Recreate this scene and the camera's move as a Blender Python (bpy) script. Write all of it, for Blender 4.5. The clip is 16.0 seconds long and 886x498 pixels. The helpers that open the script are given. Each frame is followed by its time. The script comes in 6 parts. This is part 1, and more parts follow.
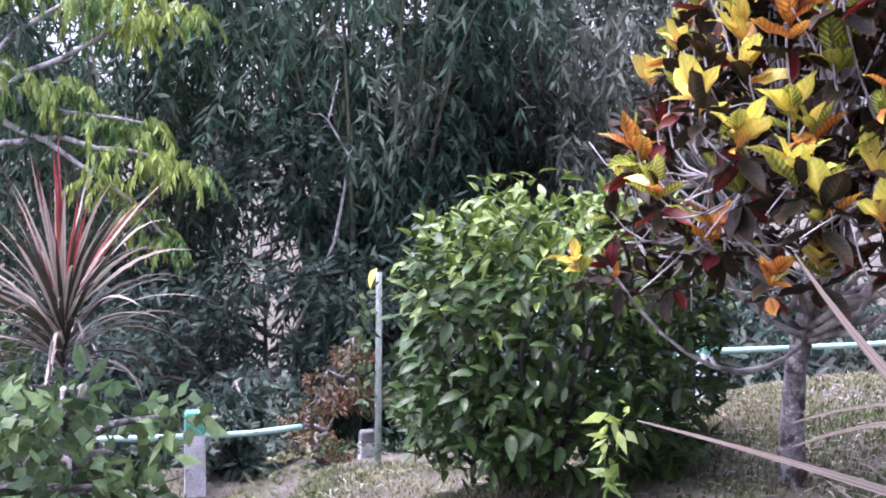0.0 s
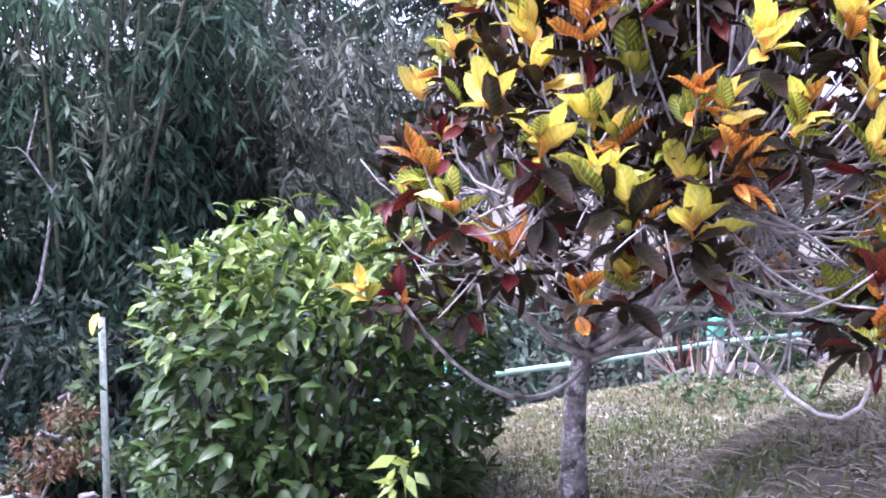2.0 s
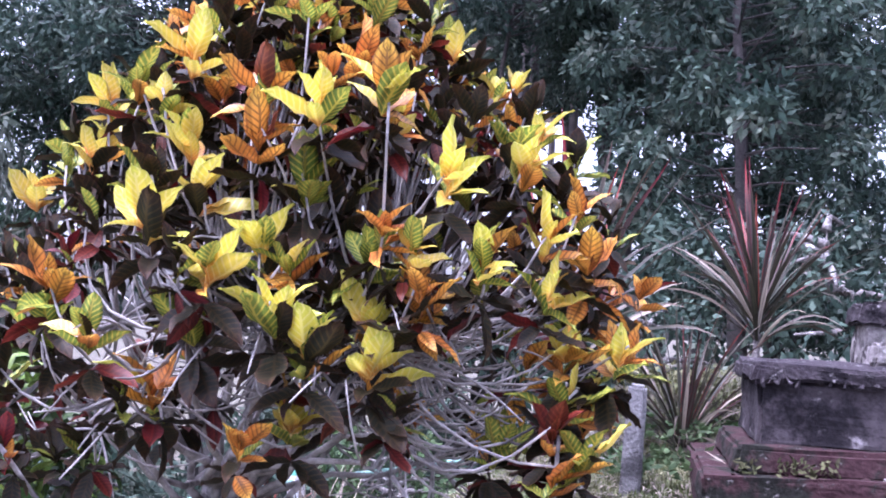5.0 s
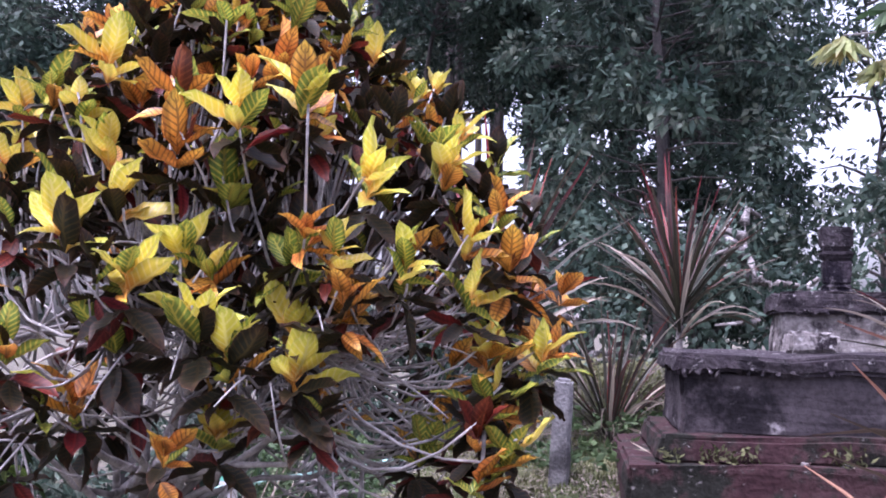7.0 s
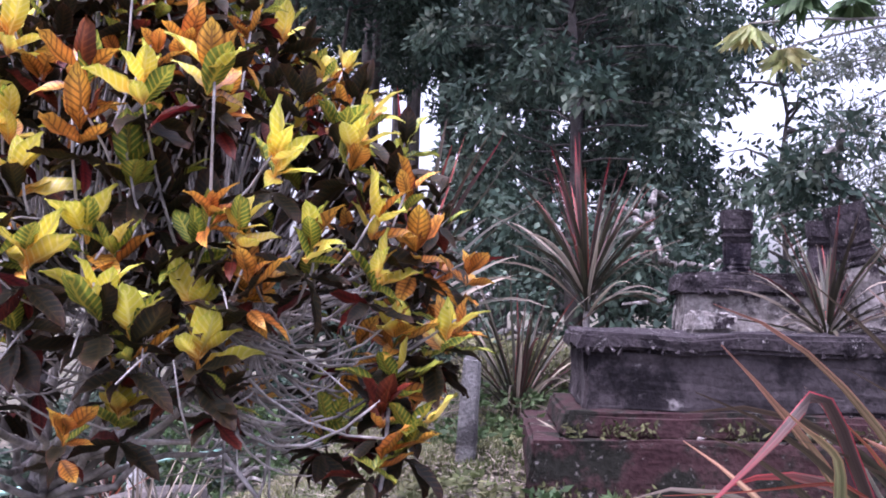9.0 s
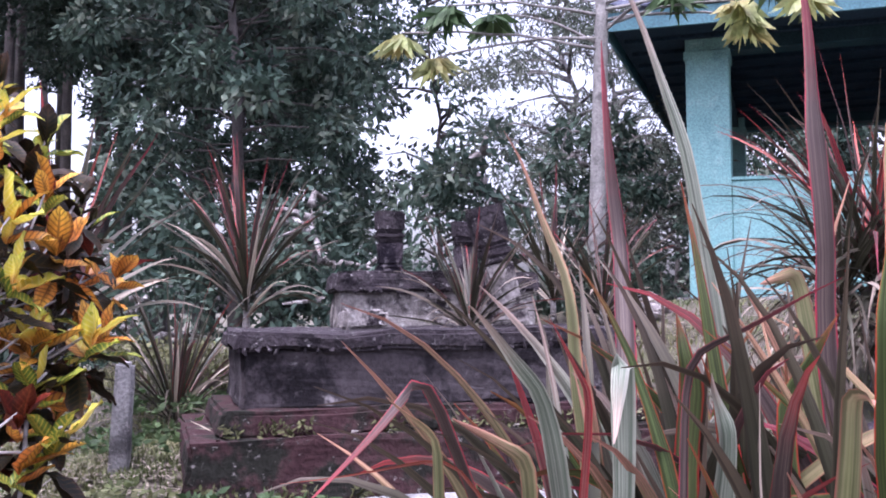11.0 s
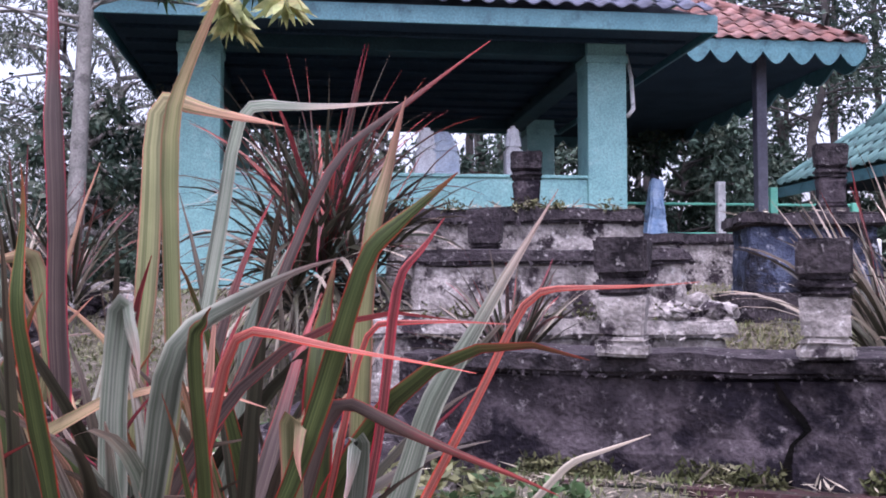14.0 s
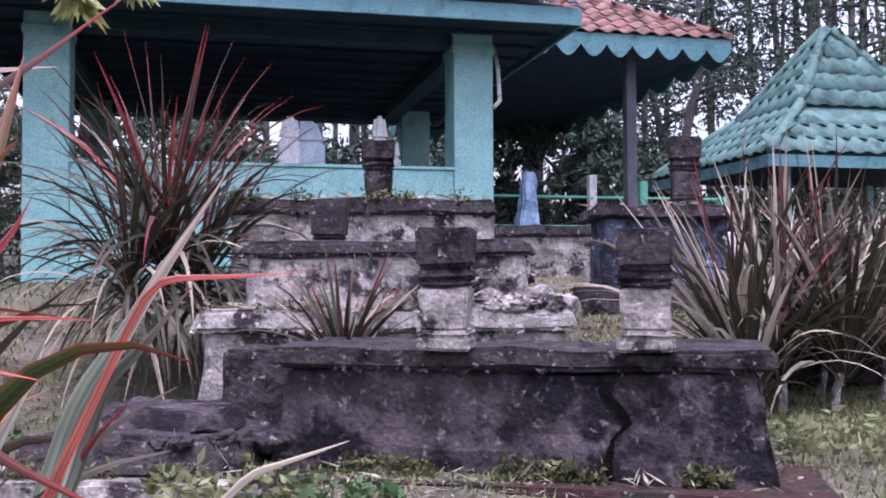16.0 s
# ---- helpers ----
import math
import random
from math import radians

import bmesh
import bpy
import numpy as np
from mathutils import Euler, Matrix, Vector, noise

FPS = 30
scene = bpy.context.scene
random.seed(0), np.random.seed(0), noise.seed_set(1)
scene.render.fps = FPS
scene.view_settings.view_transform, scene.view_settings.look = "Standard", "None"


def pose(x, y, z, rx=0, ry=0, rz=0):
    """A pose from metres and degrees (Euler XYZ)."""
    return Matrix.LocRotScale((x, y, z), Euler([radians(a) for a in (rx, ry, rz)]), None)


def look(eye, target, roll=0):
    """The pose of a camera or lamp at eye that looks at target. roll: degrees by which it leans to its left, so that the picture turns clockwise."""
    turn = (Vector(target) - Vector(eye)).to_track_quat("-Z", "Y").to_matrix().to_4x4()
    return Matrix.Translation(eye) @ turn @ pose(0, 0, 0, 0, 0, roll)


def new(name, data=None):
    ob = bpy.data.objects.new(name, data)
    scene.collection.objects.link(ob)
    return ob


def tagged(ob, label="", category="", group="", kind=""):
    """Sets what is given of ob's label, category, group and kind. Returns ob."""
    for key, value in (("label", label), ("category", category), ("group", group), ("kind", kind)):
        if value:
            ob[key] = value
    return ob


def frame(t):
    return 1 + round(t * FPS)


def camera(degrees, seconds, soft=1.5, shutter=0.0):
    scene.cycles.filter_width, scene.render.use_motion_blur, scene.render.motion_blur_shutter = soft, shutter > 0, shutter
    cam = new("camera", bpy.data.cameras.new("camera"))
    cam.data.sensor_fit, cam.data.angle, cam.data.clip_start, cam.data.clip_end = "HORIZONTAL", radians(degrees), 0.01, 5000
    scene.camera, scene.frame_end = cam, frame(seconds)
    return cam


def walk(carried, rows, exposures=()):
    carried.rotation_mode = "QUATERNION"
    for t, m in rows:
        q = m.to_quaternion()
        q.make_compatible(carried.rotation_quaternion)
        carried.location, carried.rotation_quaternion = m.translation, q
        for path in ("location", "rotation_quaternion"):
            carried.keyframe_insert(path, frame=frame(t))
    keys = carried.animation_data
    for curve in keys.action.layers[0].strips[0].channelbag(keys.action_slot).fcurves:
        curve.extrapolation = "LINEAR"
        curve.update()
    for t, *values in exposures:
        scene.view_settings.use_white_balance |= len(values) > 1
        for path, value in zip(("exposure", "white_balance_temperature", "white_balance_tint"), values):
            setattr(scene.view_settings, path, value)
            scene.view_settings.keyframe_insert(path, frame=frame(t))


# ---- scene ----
cam = camera(46.5, 16.0, 1.9)
PATH = [
    (0, (-0.836, 0.268, 1.823), (-2.819, 0.449, 1.64), 0.7),
    (0.5, (-0.961, 0.201, 1.806), (-2.929, 0.512, 1.637), 0.1),
    (1, (-1.092, 0.185, 1.794), (-3.041, 0.61, 1.645), -0.4),
    (1.5, (-1.204, 0.185, 1.788), (-3.12, 0.745, 1.654), -0.8),
    (2, (-1.295, 0.129, 1.759), (-3.157, 0.85, 1.646), -0.6),
    (2.5, (-1.414, 0.112, 1.746), (-3.227, 0.951, 1.651), 0.1),
    (3, (-1.511, 0.151, 1.758), (-3.286, 1.072, 1.7), 0.9),
    (3.5, (-1.568, 0.196, 1.794), (-3.288, 1.217, 1.79), 1.5),
    (4, (-1.626, 0.172, 1.786), (-3.249, 1.338, 1.859), 1.9),
    (4.5, (-1.708, 0.102, 1.785), (-3.212, 1.415, 1.909), 2.2),
    (5, (-1.739, 0.066, 1.785), (-3.15, 1.474, 1.934), 2.3),
    (5.2, (-1.737, 0.061, 1.784), (-3.122, 1.496, 1.941), 2.3),
    (7.3, (-1.707, 0.064, 1.784), (-3.016, 1.569, 1.928), 0.7),
    (7.5, (-1.708, 0.066, 1.785), (-3.021, 1.569, 1.915), 0.8),
    (8, (-1.689, 0.049, 1.789), (-3.0, 1.556, 1.899), 1.1),
    (8.2, (-1.681, 0.042, 1.792), (-2.983, 1.557, 1.898), 1.2),
    (10.3, (-1.634, 0.075, 1.788), (-2.474, 1.886, 1.91), -0.1),
    (10.5, (-1.626, 0.064, 1.79), (-2.408, 1.901, 1.909), -0.3),
    (11, (-1.587, 0.019, 1.793), (-2.208, 1.917, 1.905), -0.5),
    (11.5, (-1.54, 0.015, 1.789), (-1.986, 1.962, 1.903), 0.1),
    (12, (-1.509, -0.027, 1.788), (-1.76, 1.953, 1.907), 0.6),
    (12.5, (-1.464, -0.053, 1.783), (-1.536, 1.942, 1.913), 1.1),
    (13, (-1.371, -0.07, 1.793), (-1.3, 1.925, 1.911), 1.2),
    (13.5, (-1.247, -0.016, 1.779), (-1.063, 1.973, 1.887), 0.5),
    (14, (-1.172, 0.034, 1.772), (-0.911, 2.015, 1.866), -0.1),
    (14.5, (-1.083, 0.069, 1.767), (-0.79, 2.046, 1.857), -0.4),
    (15, (-0.982, 0.074, 1.763), (-0.682, 2.049, 1.856), -0.3),
    (15.3, (-0.929, 0.082, 1.763), (-0.609, 2.054, 1.852), -0.4),
    (15.5, (-0.901, 0.096, 1.763), (-0.539, 2.061, 1.854), -0.1),
    (16, (-0.846, 0.146, 1.769), (-0.386, 2.091, 1.849), -0.3),
]
EXPOSURES = [(0, 0.75, 5550, 38), (2.5, 1.15, 5350, 38), (3.5, 1.2, 5250, 38), (5, 0.8, 5250, 37), (8, 0.35, 5650, 37), (11, 0.4, 5650, 33), (13, 0.1, 5750, 32), (16, 0.0, 5700, 31)]
walk(cam, [(t, look(eye, target, roll)) for t, eye, target, roll in PATH], EXPOSURES)

# ---- world and light ----
world = bpy.data.worlds.new("overcast_sky")
scene.world = world
world.use_nodes = True
wn = world.node_tree
wn.nodes.clear()
sky = wn.nodes.new("ShaderNodeTexSky")
sky.sky_type = "NISHITA"
sky.sun_disc = False
sky.sun_elevation, sky.sun_rotation = radians(71), radians(194)
sky.air_density, sky.dust_density, sky.ozone_density = 1.0, 6.0, 1.0
soft_sky = wn.nodes.new("ShaderNodeHueSaturation")
soft_sky.inputs["Saturation"].default_value = 0.35
bg = wn.nodes.new("ShaderNodeBackground")
bg.inputs["Strength"].default_value = 0.45
wout = wn.nodes.new("ShaderNodeOutputWorld")
wn.links.new(sky.outputs[0], soft_sky.inputs["Color"])
wn.links.new(soft_sky.outputs[0], bg.inputs["Color"])
wn.links.new(bg.outputs[0], wout.inputs["Surface"])

sun_data = bpy.data.lights.new("sun", "SUN")
sun_data.energy, sun_data.angle, sun_data.color = 1.7, radians(12), (1.0, 0.97, 0.93)
sun = new("sun", sun_data)
sun.matrix_world = look((0, 0, 30), (2.5, 10.0, 0.0))


# ---- materials ----
def colour(c):
    return (c[0], c[1], c[2], 1.0)


def surface(name, a, b, rough=0.7, scale=8.0, fine=90.0, bump=0.3, stain=None, stain_scale=2.0, stain_at=(0.5, 0.62), leafy=0.0, gloss=0.5, metal=0.0, island=0.0, obj=0.0, lichen=None, lichen_scale=14.0, lichen_at=(0.58, 0.66)):
    """Two tones broken up by noise at two scales, with stains of a third colour and lichen of a fourth."""
    m = bpy.data.materials.new(name)
    m.use_nodes = True
    n, l = m.node_tree.nodes, m.node_tree.links
    p = n["Principled BSDF"]
    p.inputs["Roughness"].default_value = rough
    p.inputs["Metallic"].default_value = metal
    p.inputs["Specular IOR Level"].default_value = gloss
    co = n.new("ShaderNodeTexCoord")
    geo = n.new("ShaderNodeNewGeometry")
    def tex(s, detail=4.0):
        t = n.new("ShaderNodeTexNoise")
        t.inputs["Scale"].default_value, t.inputs["Detail"].default_value = s, detail
        l.new(geo.outputs["Position"], t.inputs["Vector"])
        return t
    def mix(fac, c1, c2):
        x = n.new("ShaderNodeMix")
        x.data_type = "RGBA"
        for sock, v in ((x.inputs["Factor"], fac), (x.inputs["A"], c1), (x.inputs["B"], c2)):
            if isinstance(v, (int, float)):
                sock.default_value = v
            elif isinstance(v, tuple):
                sock.default_value = colour(v)
            else:
                l.new(v, sock)
        return x.outputs["Result"]
    def ramp(src, lo, hi):
        r = n.new("ShaderNodeMapRange")
        r.interpolation_type = "SMOOTHSTEP"
        r.inputs["From Min"].default_value, r.inputs["From Max"].default_value = lo, hi
        l.new(src, r.inputs["Value"])
        return r.outputs["Result"]
    big, small = tex(scale), tex(fine, 6.0)
    c = mix(ramp(big.outputs["Fac"], 0.35, 0.65), a, b)
    if stain:
        blot = tex(stain_scale, 9.0)
        blot.inputs["Roughness"].default_value = 0.65
        c = mix(ramp(blot.outputs["Fac"], *stain_at), c, stain)
    if lichen:
        spots = tex(lichen_scale, 7.0)
        spots.inputs["Roughness"].default_value = 0.7
        c = mix(ramp(spots.outputs["Fac"], *lichen_at), c, lichen)
    grain = n.new("ShaderNodeHueSaturation")
    v = ramp(small.outputs["Fac"], 0.25, 0.75)
    sc = n.new("ShaderNodeMath")
    sc.operation = "MULTIPLY_ADD"
    l.new(v, sc.inputs[0])
    sc.inputs[1].default_value, sc.inputs[2].default_value = 0.5, 0.75
    l.new(sc.outputs[0], grain.inputs["Value"])
    l.new(c, grain.inputs["Color"])
    c = grain.outputs["Color"]
    if island or obj:
        vary = n.new("ShaderNodeHueSaturation")
        src = geo.outputs["Random Per Island"]
        if obj:
            src = n.new("ShaderNodeObjectInfo").outputs["Random"]
        va = n.new("ShaderNodeMath")
        va.operation = "MULTIPLY_ADD"
        l.new(src, va.inputs[0])
        va.inputs[1].default_value, va.inputs[2].default_value = 2 * (island or obj), 1 - (island or obj)
        l.new(va.outputs[0], vary.inputs["Value"])
        l.new(c, vary.inputs["Color"])
        c = vary.outputs["Color"]
    l.new(c, p.inputs["Base Color"])
    if bump:
        bp = n.new("ShaderNodeBump")
        bp.inputs["Strength"].default_value, bp.inputs["Distance"].default_value = bump, 0.02
        l.new(small.outputs["Fac"], bp.inputs["Height"])
        l.new(bp.outputs["Normal"], p.inputs["Normal"])
    if leafy:
        tr = n.new("ShaderNodeBsdfTranslucent")
        l.new(c, tr.inputs["Color"])
        ms = n.new("ShaderNodeMixShader")
        ms.inputs["Fac"].default_value = leafy
        l.new(p.outputs[0], ms.inputs[1])
        l.new(tr.outputs[0], ms.inputs[2])
        l.new(ms.outputs[0], n["Material Output"].inputs["Surface"])
    return m


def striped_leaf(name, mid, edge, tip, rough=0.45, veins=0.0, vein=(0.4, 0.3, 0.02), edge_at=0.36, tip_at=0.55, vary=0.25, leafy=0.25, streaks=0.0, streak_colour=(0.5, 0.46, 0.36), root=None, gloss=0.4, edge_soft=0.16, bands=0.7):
    """A leaf coloured across its width (u) and along its length (v), with optional side veins."""
    m = bpy.data.materials.new(name)
    m.use_nodes = True
    n, l = m.node_tree.nodes, m.node_tree.links
    p = n["Principled BSDF"]
    p.inputs["Roughness"].default_value = rough
    p.inputs["Specular IOR Level"].default_value = gloss
    uv = n.new("ShaderNodeUVMap")
    sep = n.new("ShaderNodeSeparateXYZ")
    l.new(uv.outputs[0], sep.inputs[0])
    geo = n.new("ShaderNodeNewGeometry")
    info = n.new("ShaderNodeObjectInfo")
    noise_t = n.new("ShaderNodeTexNoise")
    noise_t.inputs["Scale"].default_value, noise_t.inputs["Detail"].default_value = 14.0, 5.0
    l.new(geo.outputs["Position"], noise_t.inputs["Vector"])
    def math_node(op, a, b=None, c=None):
        k = n.new("ShaderNodeMath")
        k.operation = op
        for i, v in enumerate((a, b, c)):
            if v is None:
                continue
            if isinstance(v, (int, float)):
                k.inputs[i].default_value = v
            else:
                l.new(v, k.inputs[i])
        return k.outputs[0]
    def ramp(src, lo, hi):
        r = n.new("ShaderNodeMapRange")
        r.interpolation_type = "SMOOTHSTEP"
        r.inputs["From Min"].default_value, r.inputs["From Max"].default_value = lo, hi
        l.new(src, r.inputs["Value"])
        return r.outputs["Result"]
    def mix(fac, c1, c2):
        x = n.new("ShaderNodeMix")
        x.data_type = "RGBA"
        for sock, v in ((x.inputs["Factor"], fac), (x.inputs["A"], c1), (x.inputs["B"], c2)):
            if isinstance(v, tuple):
                sock.default_value = colour(v)
            else:
                l.new(v, sock)
        return x.outputs["Result"]
    off = math_node("ABSOLUTE", math_node("SUBTRACT", sep.outputs[0], 0.5))
    wob = math_node("MULTIPLY_ADD", noise_t.outputs["Fac"], 0.16, -0.08)
    off2 = math_node("ADD", off, wob)
    c = mix(ramp(off2, edge_at, edge_at + edge_soft), mid, edge)
    c = mix(math_node("MULTIPLY", ramp(math_node("ADD", sep.outputs[1], wob), tip_at, 1.0), 0.8), c, tip)
    if root:
        c = mix(ramp(math_node("MULTIPLY", sep.outputs[1], -1.0), -0.55, -0.1), c, root)
    if veins:
        w = math_node("SUBTRACT", math_node("MULTIPLY", sep.outputs[1], 9.0), math_node("MULTIPLY", off, 3.0))
        fr = math_node("ABSOLUTE", math_node("SUBTRACT", math_node("FRACT", w), 0.5))
        line = math_node("MAXIMUM", ramp(fr, 0.30, 0.42), ramp(math_node("MULTIPLY", off, -1.0), -0.07, -0.03))
        c = mix(math_node("MULTIPLY", line, veins), c, vein)
    stretch = n.new("ShaderNodeMapping")
    stretch.inputs["Scale"].default_value = (10.0, 2.2, 1.0)
    l.new(uv.outputs[0], stretch.inputs["Vector"])
    streak = n.new("ShaderNodeTexNoise")
    streak.inputs["Scale"].default_value, streak.inputs["Detail"].default_value = 1.0, 4.0
    l.new(stretch.outputs[0], streak.inputs["Vector"])
    if streaks:
        c = mix(math_node("MULTIPLY", ramp(streak.outputs["Fac"], 0.4, 0.72), streaks), c, streak_colour)
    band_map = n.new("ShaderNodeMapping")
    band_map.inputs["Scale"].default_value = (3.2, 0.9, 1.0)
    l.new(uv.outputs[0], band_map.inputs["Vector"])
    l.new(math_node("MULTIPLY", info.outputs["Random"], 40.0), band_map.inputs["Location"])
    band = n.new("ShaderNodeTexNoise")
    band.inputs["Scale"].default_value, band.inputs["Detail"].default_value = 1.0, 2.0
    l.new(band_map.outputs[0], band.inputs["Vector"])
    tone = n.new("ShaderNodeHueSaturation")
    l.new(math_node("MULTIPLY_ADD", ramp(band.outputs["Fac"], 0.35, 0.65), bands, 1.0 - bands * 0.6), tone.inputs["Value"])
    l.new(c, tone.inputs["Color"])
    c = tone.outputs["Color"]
    hs = n.new("ShaderNodeHueSaturation")
    rnd = math_node("ADD", math_node("MULTIPLY", info.outputs["Random"], 0.5), math_node("MULTIPLY", geo.outputs["Random Per Island"], 0.5))
    l.new(math_node("MULTIPLY_ADD", rnd, 0.05, 0.475), hs.inputs["Hue"])
    l.new(math_node("MULTIPLY_ADD", math_node("ADD", rnd, noise_t.outputs["Fac"]), vary, 1 - vary), hs.inputs["Value"])
    l.new(c, hs.inputs["Color"])
    c = hs.outputs["Color"]
    l.new(c, p.inputs["Base Color"])
    tr = n.new("ShaderNodeBsdfTranslucent")
    l.new(c, tr.inputs["Color"])
    ms = n.new("ShaderNodeMixShader")
    ms.inputs["Fac"].default_value = leafy
    l.new(p.outputs[0], ms.inputs[1])
    l.new(tr.outputs[0], ms.inputs[2])
    l.new(ms.outputs[0], n["Material Output"].inputs["Surface"])
    return m


M = {}
M["soil"] = surface("soil_and_litter", (0.05, 0.044, 0.034), (0.11, 0.095, 0.073), 0.95, 3.0, 60, 0.8, (0.068, 0.068, 0.036), 2.2, (0.46, 0.6), lichen=(0.14, 0.125, 0.095), lichen_scale=26, lichen_at=(0.52, 0.66))
M["grass"] = surface("grass_blades", (0.085, 0.11, 0.04), (0.17, 0.17, 0.085), 0.8, 1.2, 30, 0, leafy=0.3, island=0.5)
M["straw"] = surface("dry_straw", (0.31, 0.275, 0.215), (0.19, 0.165, 0.125), 0.85, 4, 40, 0, leafy=0.2, island=0.5)
M["stone"] = surface("weathered_tomb_stone", (0.026, 0.021, 0.025), (0.075, 0.062, 0.07), 0.9, 4.0, 45, 0.7, (0.011, 0.009, 0.013), 3.2, (0.44, 0.56), lichen=(0.2, 0.18, 0.185), lichen_scale=20, lichen_at=(0.55, 0.75), gloss=0.12)
M["stone_pale"] = surface("lichen_spotted_stone", (0.15, 0.135, 0.13), (0.31, 0.285, 0.27), 0.9, 9.0, 45, 0.7, (0.028, 0.022, 0.026), 5.0, (0.5, 0.6), lichen=(0.46, 0.44, 0.42), lichen_scale=26, lichen_at=(0.55, 0.68), gloss=0.12)
M["stone_dark"] = surface("mossy_dark_stone", (0.028, 0.023, 0.027), (0.07, 0.06, 0.064), 0.95, 6.0, 45, 0.7, (0.012, 0.01, 0.012), 6.0, (0.45, 0.6), lichen=(0.28, 0.26, 0.26), lichen_scale=24, lichen_at=(0.57, 0.72), gloss=0.12)
M["stone_red"] = surface("reddish_mossy_step", (0.036, 0.018, 0.02), (0.066, 0.038, 0.038), 0.95, 5.0, 38, 0.55, (0.018, 0.018, 0.015), 5.0, (0.46, 0.58), lichen=(0.21, 0.195, 0.185), lichen_scale=20, lichen_at=(0.6, 0.7), gloss=0.12)
M["stone_shade"] = surface("dark_streaked_stone", (0.034, 0.029, 0.032), (0.068, 0.058, 0.062), 0.9, 2.2, 38, 0.55, (0.015, 0.013, 0.015), 4.0, (0.45, 0.6), lichen=(0.2, 0.185, 0.185), lichen_scale=9, lichen_at=(0.59, 0.73), gloss=0.12)
M["stone_blue"] = surface("blue_black_stained_stone", (0.035, 0.042, 0.075), (0.085, 0.1, 0.15), 0.85, 5, 55, 0.8, (0.015, 0.015, 0.02), 4, (0.48, 0.62), lichen=(0.4, 0.42, 0.46), lichen_scale=9, lichen_at=(0.58, 0.68), gloss=0.12)
M["white_stone"] = surface("whitewashed_stone", (0.72, 0.72, 0.74), (0.6, 0.6, 0.63), 0.8, 6, 70, 0.2, (0.35, 0.34, 0.36), 9, (0.6, 0.7))
M["blue_white"] = surface("blue_grey_painted_stone", (0.42, 0.5, 0.62), (0.55, 0.62, 0.7), 0.75, 6, 70, 0.2, (0.3, 0.34, 0.42), 7, (0.55, 0.7))
M["blue_cloth"] = surface("pale_blue_cloth", (0.16, 0.26, 0.42), (0.3, 0.4, 0.54), 0.9, 7, 70, 0.3, (0.1, 0.16, 0.26), 8, (0.5, 0.65))
M["crack"] = surface("dark_crack", (0.004, 0.004, 0.004), (0.007, 0.006, 0.006), 1.0, 6, 60, 0.3, gloss=0.0)
M["teal_wall"] = surface("turquoise_wall_paint", (0.17, 0.36, 0.355), (0.21, 0.42, 0.41), 0.6, 2.5, 60, 0.15, (0.12, 0.27, 0.28), 3.5, (0.52, 0.72), lichen=(0.3, 0.48, 0.46), lichen_scale=5, lichen_at=(0.56, 0.75))
M["teal_dark"] = surface("dark_teal_timber", (0.018, 0.045, 0.06), (0.024, 0.058, 0.072), 0.75, 3, 50, 0.2, gloss=0.2)
M["teal_fascia"] = surface("turquoise_fascia_paint", (0.05, 0.145, 0.172), (0.068, 0.175, 0.2), 0.6, 3, 50, 0.1, (0.03, 0.09, 0.11), 5, (0.52, 0.68))
M["ceiling"] = surface("dark_blue_ceiling_boards", (0.018, 0.035, 0.056), (0.026, 0.045, 0.07), 0.9, 2, 40, 0.2, gloss=0.15)
M["tile_blue"] = surface("slate_blue_roof_tile", (0.05, 0.058, 0.092), (0.08, 0.088, 0.13), 0.7, 5, 60, 0.3, (0.03, 0.032, 0.045), 4, (0.5, 0.65), obj=0.2, gloss=0.4)
M["tile_red"] = surface("faded_red_roof_tile", (0.14, 0.062, 0.052), (0.2, 0.115, 0.105), 0.8, 5, 60, 0.3, (0.07, 0.042, 0.042), 4, (0.48, 0.64), obj=0.25, gloss=0.3)
M["tile_teal"] = surface("turquoise_roof_tile", (0.06, 0.125, 0.12), (0.085, 0.16, 0.15), 0.75, 5, 60, 0.2, (0.035, 0.066, 0.066), 4, (0.5, 0.66), obj=0.25, gloss=0.3)
M["concrete"] = surface("bare_concrete", (0.13, 0.128, 0.13), (0.22, 0.215, 0.215), 0.9, 4, 60, 0.5, (0.05, 0.048, 0.05), 3, (0.46, 0.64), lichen=(0.33, 0.32, 0.32), lichen_scale=12, lichen_at=(0.58, 0.7))
M["white_paint"] = surface("chalky_white_paint", (0.6, 0.6, 0.6), (0.45, 0.45, 0.45), 0.8, 8, 70, 0.3, (0.16, 0.16, 0.155), 9, (0.55, 0.66))
M["green_paint"] = surface("sea_green_paint", (0.09, 0.36, 0.26), (0.12, 0.42, 0.3), 0.55, 9, 70, 0.2, (0.06, 0.2, 0.15), 9, (0.6, 0.7))
M["rail"] = surface("pale_green_pipe", (0.27, 0.5, 0.42), (0.36, 0.57, 0.5), 0.5, 6, 60, 0.1, (0.2, 0.25, 0.2), 5, (0.6, 0.7))
M["stake"] = surface("grey_green_bamboo_pole", (0.19, 0.24, 0.19), (0.27, 0.31, 0.26), 0.7, 6, 60, 0.2, (0.1, 0.11, 0.09), 6, (0.55, 0.66))
M["moss"] = surface("dull_moss", (0.045, 0.05, 0.022), (0.09, 0.09, 0.045), 0.95, 9, 40, 0, (0.16, 0.15, 0.1), 8, (0.55, 0.65), island=0.4, gloss=0.1)
